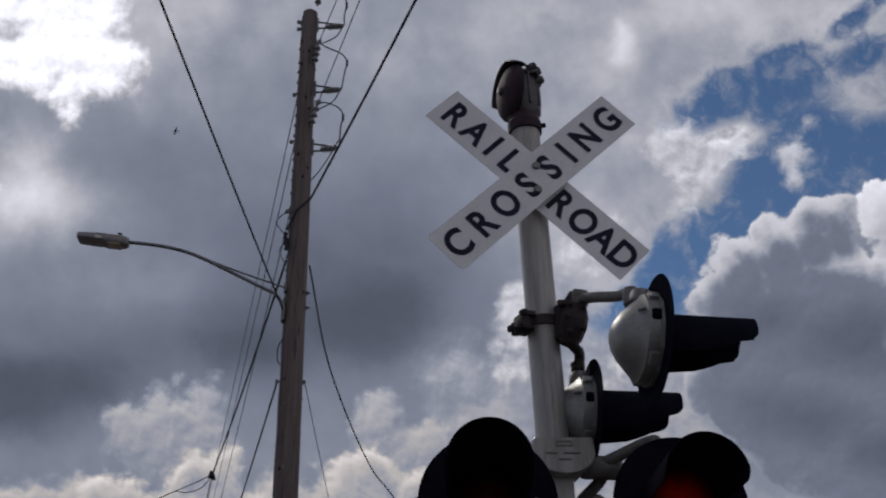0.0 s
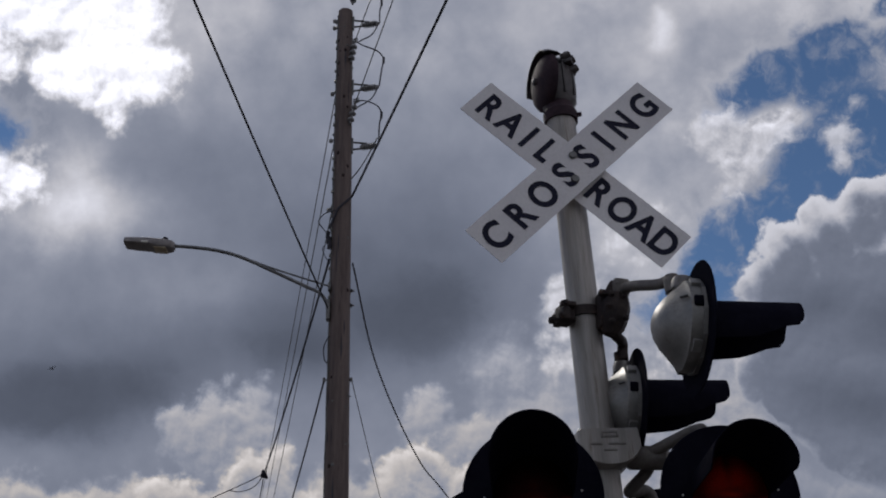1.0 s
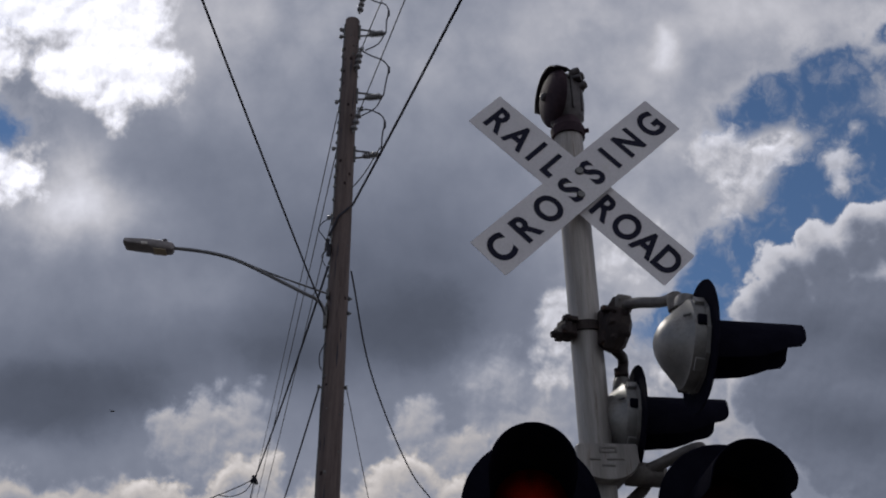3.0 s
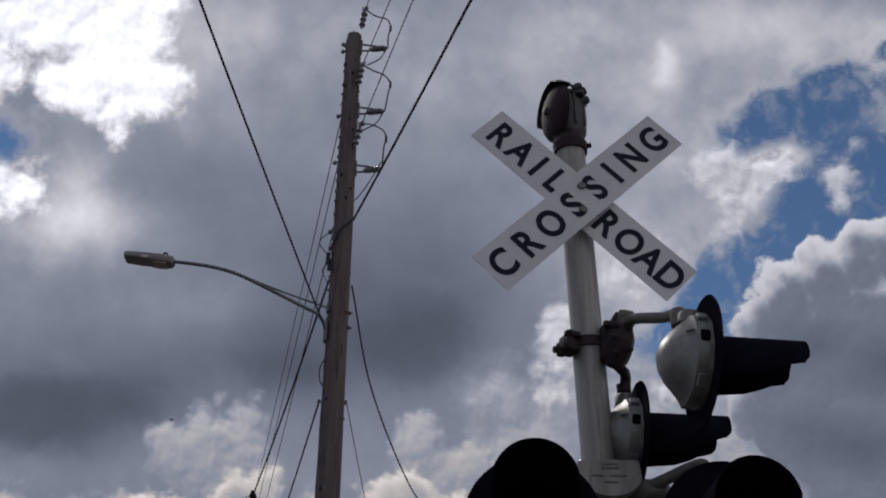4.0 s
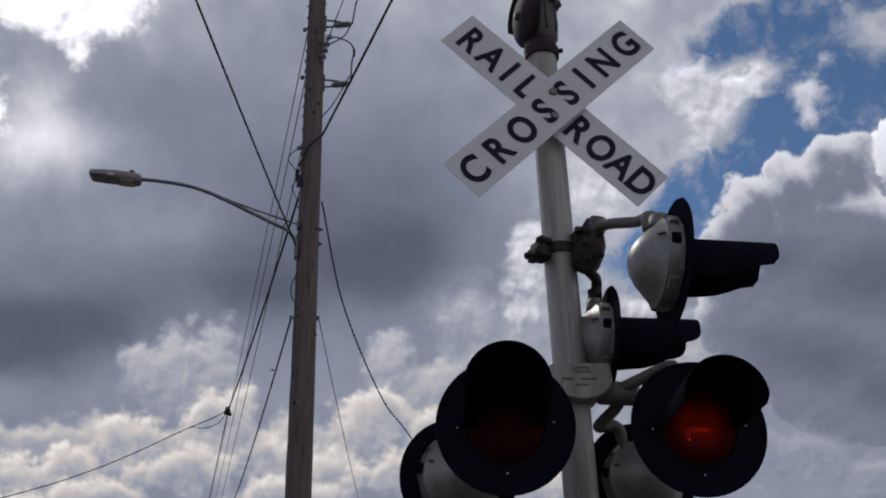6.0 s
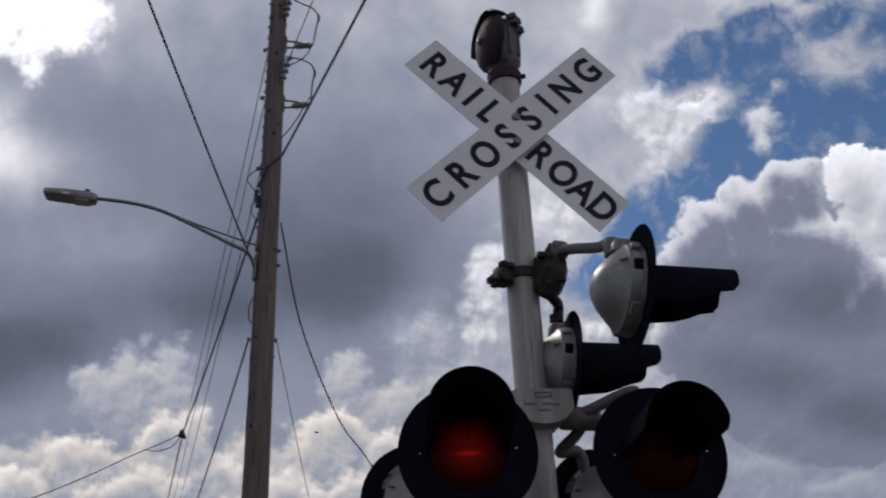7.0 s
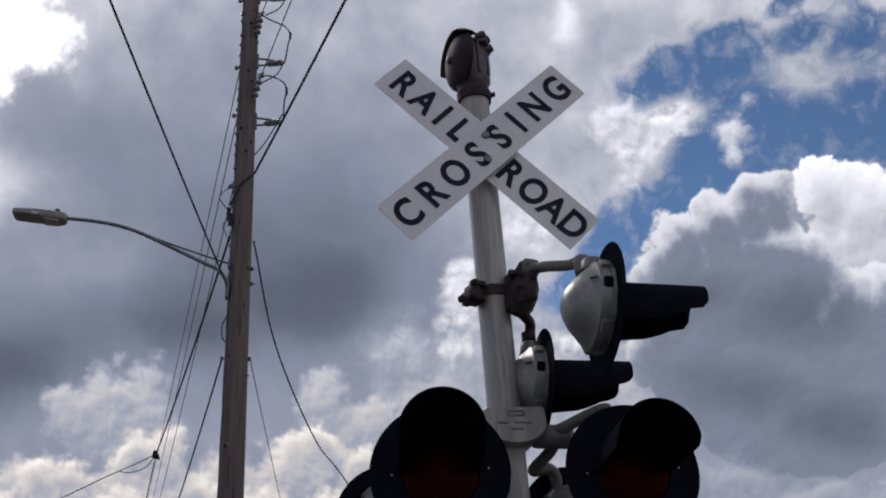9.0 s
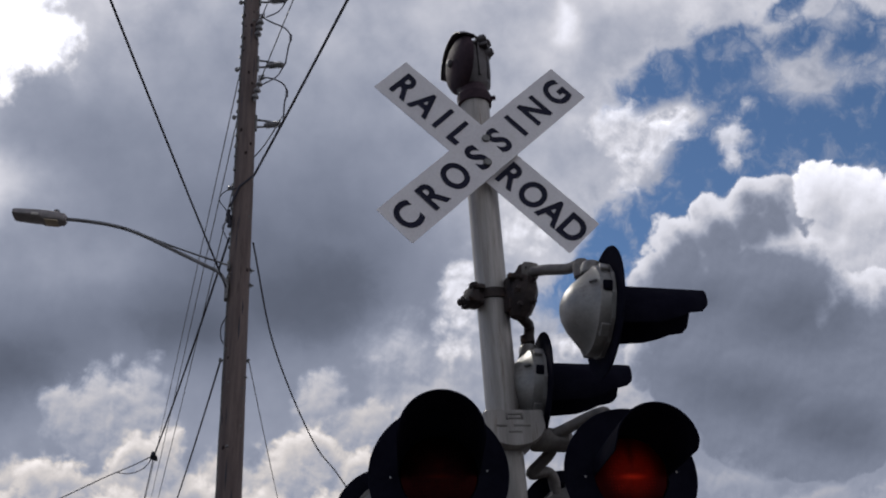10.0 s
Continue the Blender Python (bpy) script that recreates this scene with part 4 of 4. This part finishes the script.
    for k, (dz, r) in enumerate(((0.0, 0.03), (-0.1, 0.035), (-0.2, 0.03))):
        lathe(bm, [(0, -0.06), (r, -0.05), (r, 0.05), (0, 0.06)], pose(-0.2 + 0.015 * k, -0.06 - 0.02 * k, 8.62 + dz, 15, 10, 0), 10)
    part("connector", bm, M["wire"], pole, "black taped cable connectors")
    bm = bmesh.new()
    tube(bm, smooth_path([(-0.1, -0.16, 8.98), (-0.26, -0.15, 8.92), (-0.34, -0.1, 8.82), (-0.28, -0.08, 8.72), (-0.2, -0.07, 8.62)], 6), 0.008, 6)
    tube(bm, smooth_path([(-0.17, -0.05, 8.5), (-0.27, -0.06, 8.4), (-0.22, -0.05, 8.25), (-0.16, -0.05, 8.15)], 6), 0.006, 6)
    part("drip_loop", bm, M["wire"], pole)
    bm = bmesh.new()
    tube(bm, smooth_path([(-0.13, -0.1, 7.0), (-0.2, -0.06, 6.85), (-0.19, -0.05, 6.68), (-0.15, -0.08, 6.6)], 6), 0.009, 6)
    part("drip_loop", bm, M["wire"], pole)
    for sx in (-1, 1):
        bm = bmesh.new()
        tube(bm, [(sx * 0.13, -0.02, 6.38), (sx * 0.2, -0.03, 6.38)], 0.014, 8)
        lathe(bm, [(0, -0.03), (0.018, -0.027), (0.021, 0), (0.018, 0.027), (0, 0.03)], pose(sx * 0.185, -0.03, 6.38), 10)
        part("line_hook", bm, M["steel"], pole, "steel hook for the low cable")
    return pole


make_pole()


def make_street_lamp():
    lamp = thing("street_lamp", "grey cobra-head street lamp on a curved pole arm", "street lamp", pose(PX, PY, 0))
    bm = bmesh.new()
    arm = smooth_path([(-0.155, -0.1, 7.36), (-0.19, -0.1, 7.52), (-0.29, -0.1, 7.66), (-0.46, -0.1, 7.745), (-0.9, -0.11, 7.96), (-1.41, -0.12, 8.2), (-1.75, -0.13, 8.3), (-2.08, -0.14, 8.345), (-2.42, -0.15, 8.365)], 6)
    tube(bm, arm, 0.026, 10)
    part("arm", bm, M["arm"], lamp, "galvanised curved arm")
    bm = bmesh.new()
    tube(bm, smooth_path([(-0.13, -0.1, 7.755), (-0.6, -0.105, 7.91), (-1.0, -0.11, 8.05), (-1.42, -0.12, 8.215)], 5), 0.014, 8)
    part("brace", bm, M["arm"], lamp, "thin brace rod")
    bm = bmesh.new()
    box(bm, (0.05, 0.12, 0.3), pose(-0.16, -0.06, 7.4), 0.008)
    part("pole_plate", bm, M["steel"], lamp)
    bm = bmesh.new()
    box(bm, (0.04, 0.1, 0.1), pose(-0.15, -0.06, 7.755), 0.008)
    part("pole_plate", bm, M["steel"], lamp)
    # head: deeper rear door half, flatter front half
    head_m = pose(-2.4, -0.15, 8.365, 0, 3.5, 0) @ Matrix.Diagonal((0.92, 1, 0.86, 1))
    bm = bmesh.new()
    n = 16
    rings = []
    for x, w, top, low in ((0.03, 0.06, 0.04, -0.06), (0.0, 0.1, 0.055, -0.085), (-0.1, 0.13, 0.06, -0.1), (-0.28, 0.145, 0.062, -0.1), (-0.33, 0.15, 0.06, -0.075), (-0.5, 0.15, 0.052, -0.07), (-0.68, 0.14, 0.045, -0.062), (-0.72, 0.13, 0.038, -0.058), (-0.73, 0.12, 0.028, -0.05)):
        ring = []
        for k in range(n):
            t = 2 * math.pi * k / n
            cz, sz = math.cos(t), math.sin(t)
            ring.append(bm.verts.new((x, w * math.copysign(abs(cz) ** 0.45, cz), (top if sz > 0 else -low) * math.copysign(abs(sz) ** 0.4, sz))))
        rings.append(ring)
    for lo, hi in zip(rings, rings[1:]):
        for k in range(n):
            bm.faces.new((lo[k], lo[(k + 1) % n], hi[(k + 1) % n], hi[k]))
    bm.faces.new(rings[0][::-1])
    bm.faces.new(rings[-1])
    head = part("luminaire", bm, M["head"], lamp, "weathered grey-brown lamp head", head_m)
    bm = bmesh.new()
    box(bm, (0.19, 0.2, 0.02), pose(-0.17, -0.01, -0.1), 0.008)
    part("refractor", bm, M["amber"], head, "yellowed refractor window")
    bm = bmesh.new()
    box(bm, (0.1, 0.03, 0.04), pose(-0.4, -0.14, -0.035, 20, 0, 0), 0.004)
    part("label_plate", bm, M["pale"], head, "pale sticker")
    bm = bmesh.new()
    lathe(bm, [(0.02, 0.05), (0.025, 0.07), (0.042, 0.075), (0.045, 0.12), (0.036, 0.14), (0, 0.145)], pose(-0.135, 0, 0), 16)
    part("photocell", bm, M["wire"], head, "dark photocell")


make_street_lamp()


# ---- lines ----
def line(name, label, pts, sag, r, material, steps=26, group="overhead lines", twist=0.0):
    """A hanging line through points: each span sags by sag metres, or one smooth curve."""
    bm = bmesh.new()
    out = []
    for (p, q), s in zip(zip(pts, pts[1:]), sag):
        p, q = Vector(p), Vector(q)
        for i in range(steps):
            t = i / steps
            v = p.lerp(q, t)
            v.z -= 4 * s * t * (1 - t)
            out.append(v)
    out.append(Vector(pts[-1]))
    if not sag:
        out = smooth_path(pts, steps)
    tube(bm, out, r, 7)
    if twist:
        for ph in (0, math.pi):
            coil = []
            for i in range(len(out) * 6 - 6):
                p = out[i // 6].lerp(out[i // 6 + 1], (i % 6) / 6)
                t = i * 0.9 + ph
                coil.append(p + Vector((math.cos(t) * twist, 0.3 * math.sin(t) * twist, math.sin(t) * twist)))
            tube(bm, coil, r * 0.6, 5)
    ob = new(name, mesh_of(name, bm, material))
    return tagged(ob, label, "cable", group)


def beyond(p, q, s):
    """The point on the line from p through q, s times as far."""
    return tuple(Vector(p) + (Vector(q) - Vector(p)) * s)


# to the poles behind the viewer
for tip, q in (((-1.32, 8.9, 13.42), (-1.17, 8.2, 13.43)), ((-1.31, 8.84, 12.16), (-0.906, 7.18, 12.12)), ((-1.27, 8.8, 10.93), (-0.618, 5.834, 10.9))):
    line("power_line", "thin bare power line dead-ended on the wooden pole", [tip, beyond(tip, q, 46 / (Vector(q) - Vector(tip)).length)], [0.35], 0.0085, M["bare"])
line("twisted_cable", "thick black twisted service cable wrapped past the pole", [(-1.62, 8.92, 8.72), (-1.5, 8.85, 9.02), (-1.3, 8.85, 9.22), (-0.01, 4.244, 9.42), (6.6, -22, 10.4)], [0, 0.0, 0.02, 0.3], 0.017, M["wire"], 14, twist=0.008)
line("guy_wire", "thin steel wire tied beside the thick cable", [(-1.33, 8.9, 9.55), (-1.07, 8.5, 9.72), (-0.93, 8.0, 9.7)], [0.03, 0.0], 0.009, M["bare"], 8)
line("service_line", "black service wire ending at the lamp arm", [(-1.6, 8.9, 7.42), (-2.634, 2.921, 7.9), (-6.4, -19, 9.3)], [0.02, 0.2], 0.012, M["wire"])
# to the far poles down the road
for z0, far in ((11.25, (-6.3, 41.3, 10.8)), (10.35, (-5.64, 37.4, 10.0)), (9.1, (-4.75, 31.5, 8.8))):
    a0 = (-1.6, 9.05, z0)
    line("power_line", "thin bare power line receding behind the pole", [a0, far, beyond(a0, far, 1.8)], [0.12, 0.1], 0.0085, M["bare"])
SPLICE = (-3.53, 19.4, 7.9)
line("twisted_cable", "thick black cable receding from the pole to a splice", [(-1.61, 9.0, 8.25), SPLICE], [0.12], 0.017, M["wire"])
line("twisted_cable", "black cable carrying on beyond the splice", [SPLICE, (-6.0, 36.0, 7.75)], [0.1], 0.012, M["wire"])
line("low_cable", "black telephone cable hooked low on the pole", [(-1.62, 8.97, 6.38), (-3.3, 20.2, 6.0), (-5.4, 34.0, 5.9)], [0.12, 0.1], 0.013, M["wire"])
line("drop_wire", "black drop wire hanging away from the pole", [(-1.27, 8.95, 8.16), (-0.9, 11.0, 7.34), (-0.13, 14.0, 6.7), (0.62, 16.1, 6.4), (2.6, 22.5, 5.55), (5.2, 30.0, 4.9)], [], 0.013, M["wire"], 10)
line("drop_wire", "thin wire from the low hook", [(-1.25, 8.97, 6.39), (-0.45, 18.1, 5.65), (0.7, 31.0, 4.8)], [0.05, 0.05], 0.0065, M["bare"])
line("drop_wire", "black house drop hanging from the splice", [SPLICE, (-4.3, 19.2, 7.45), (-7.4, 18.1, 5.75), (-14, 16, 3.6)], [], 0.012, M["wire"], 12)
bm = bmesh.new()
for k in range(4):
    lathe(bm, [(0, -0.1), (0.03, -0.08), (0.034, 0.08), (0, 0.1)], pose(SPLICE[0] + 0.03 * (k - 1.5), SPLICE[1], SPLICE[2] - 0.02 * k, 20 * k, 15 - 12 * k, 0), 8)
tube(bm, smooth_path([(SPLICE[0], SPLICE[1], SPLICE[2]), (SPLICE[0] - 0.2, SPLICE[1], SPLICE[2] - 0.3), (SPLICE[0] - 0.5, SPLICE[1] - 0.1, SPLICE[2] - 0.45), (SPLICE[0] - 0.77, SPLICE[1] - 0.2, SPLICE[2] - 0.45)], 6), 0.011, 6)
tagged(new("cable_splice", mesh_of("cable_splice", bm, M["wire"])), "black taped splice with a drip loop on the cable", "cable", "overhead lines")


# ---- bird ----
def make_bird():
    bird = thing("bird", "small dark bird gliding high under the clouds", "bird", pose(-8, 30, 20))
    bm = bmesh.new()
    lathe(bm, [(0, -0.16), (0.03, -0.14), (0.055, -0.05), (0.06, 0.03), (0.045, 0.1), (0.03, 0.13), (0.012, 0.165), (0, 0.175)], pose(0, 0, 0, 0, 90, 0), 12)
    part("body", bm, M["bird"], bird)
    bm = bmesh.new()
    box(bm, (0.12, 0.07, 0.008), pose(-0.2, 0, 0), 0.003)
    part("tail", bm, M["bird"], bird)
    for s in (-1, 1):
        bm = bmesh.new()
        for k in range(5):
            box(bm, (0.13 - 0.02 * k, 0.08, 0.01), pose(0.02 - 0.012 * k, s * (0.07 + 0.065 * k), 0.02 + 0.012 * k, -6 * s, 0, -8 * s), 0.003)
        part("wing", bm, M["bird"], bird)
    return bird


BIRD = make_bird()


def motions():
    # the flashers take turns: the shutter of a lit lamp stands below its socket
    shut, clear = pose(0, 0, -0.09), pose(0, -0.108, -0.09)
    starts = [0.38 - 1.235 + 1.235 * k for k in range(10)]
    starts = starts[:7] + [7.83, 9.0, 10.2]
    for lamp, offset, on in ((LAMPS[0], 0.0, 0.55), (LAMPS[1], 0.58, 0.52)):
        events = []
        for s in starts:
            events += [(s + offset - 0.04, shut), (s + offset + 0.09, clear), (s + offset + on, clear), (s + offset + on + 0.08, shut)]
        rows = [(0.0, clear if LAMPS[1] is lamp else shut)]
        for t, m in events:
            if t > rows[-1][0] + 0.03 and t < 10.0:
                rows.append((round(t, 3), m))
        rows.append((10.0, rows[-1][1]))
        walk(lamp[1], rows)
    # the bird's way
    eye = Vector((-0.95, -3.85, 1.63))
    right, up, ahead = Vector((0.99656, -0.08131, 0.01583)), Vector((-0.05371, -0.48884, 0.87072)), Vector((0.06306, 0.86857, 0.49153))
    rows = []
    for t, x, y, turn in ((0, 3.99, 2.74, 200), (0.5, 2.2, 5.0, 210), (1.0, 0.84, 6.74, 240), (2.0, 1.1, 7.6, 300), (3.5, 2.59, 7.49, 350), (4.5, 3.61, 7.45, 355), (5.5, 4.7, 7.75, 340), (7.0, 6.9, 8.8, 340), (10.0, 12.5, 12.0, 335)):
        p = eye + 70 * (ahead + right * ((x - 7.84) / 17.479) + up * ((4.41 - y) / 17.479))
        rows.append((t, pose(*p, 10, 0, turn)))
    walk(BIRD, rows)


motions()
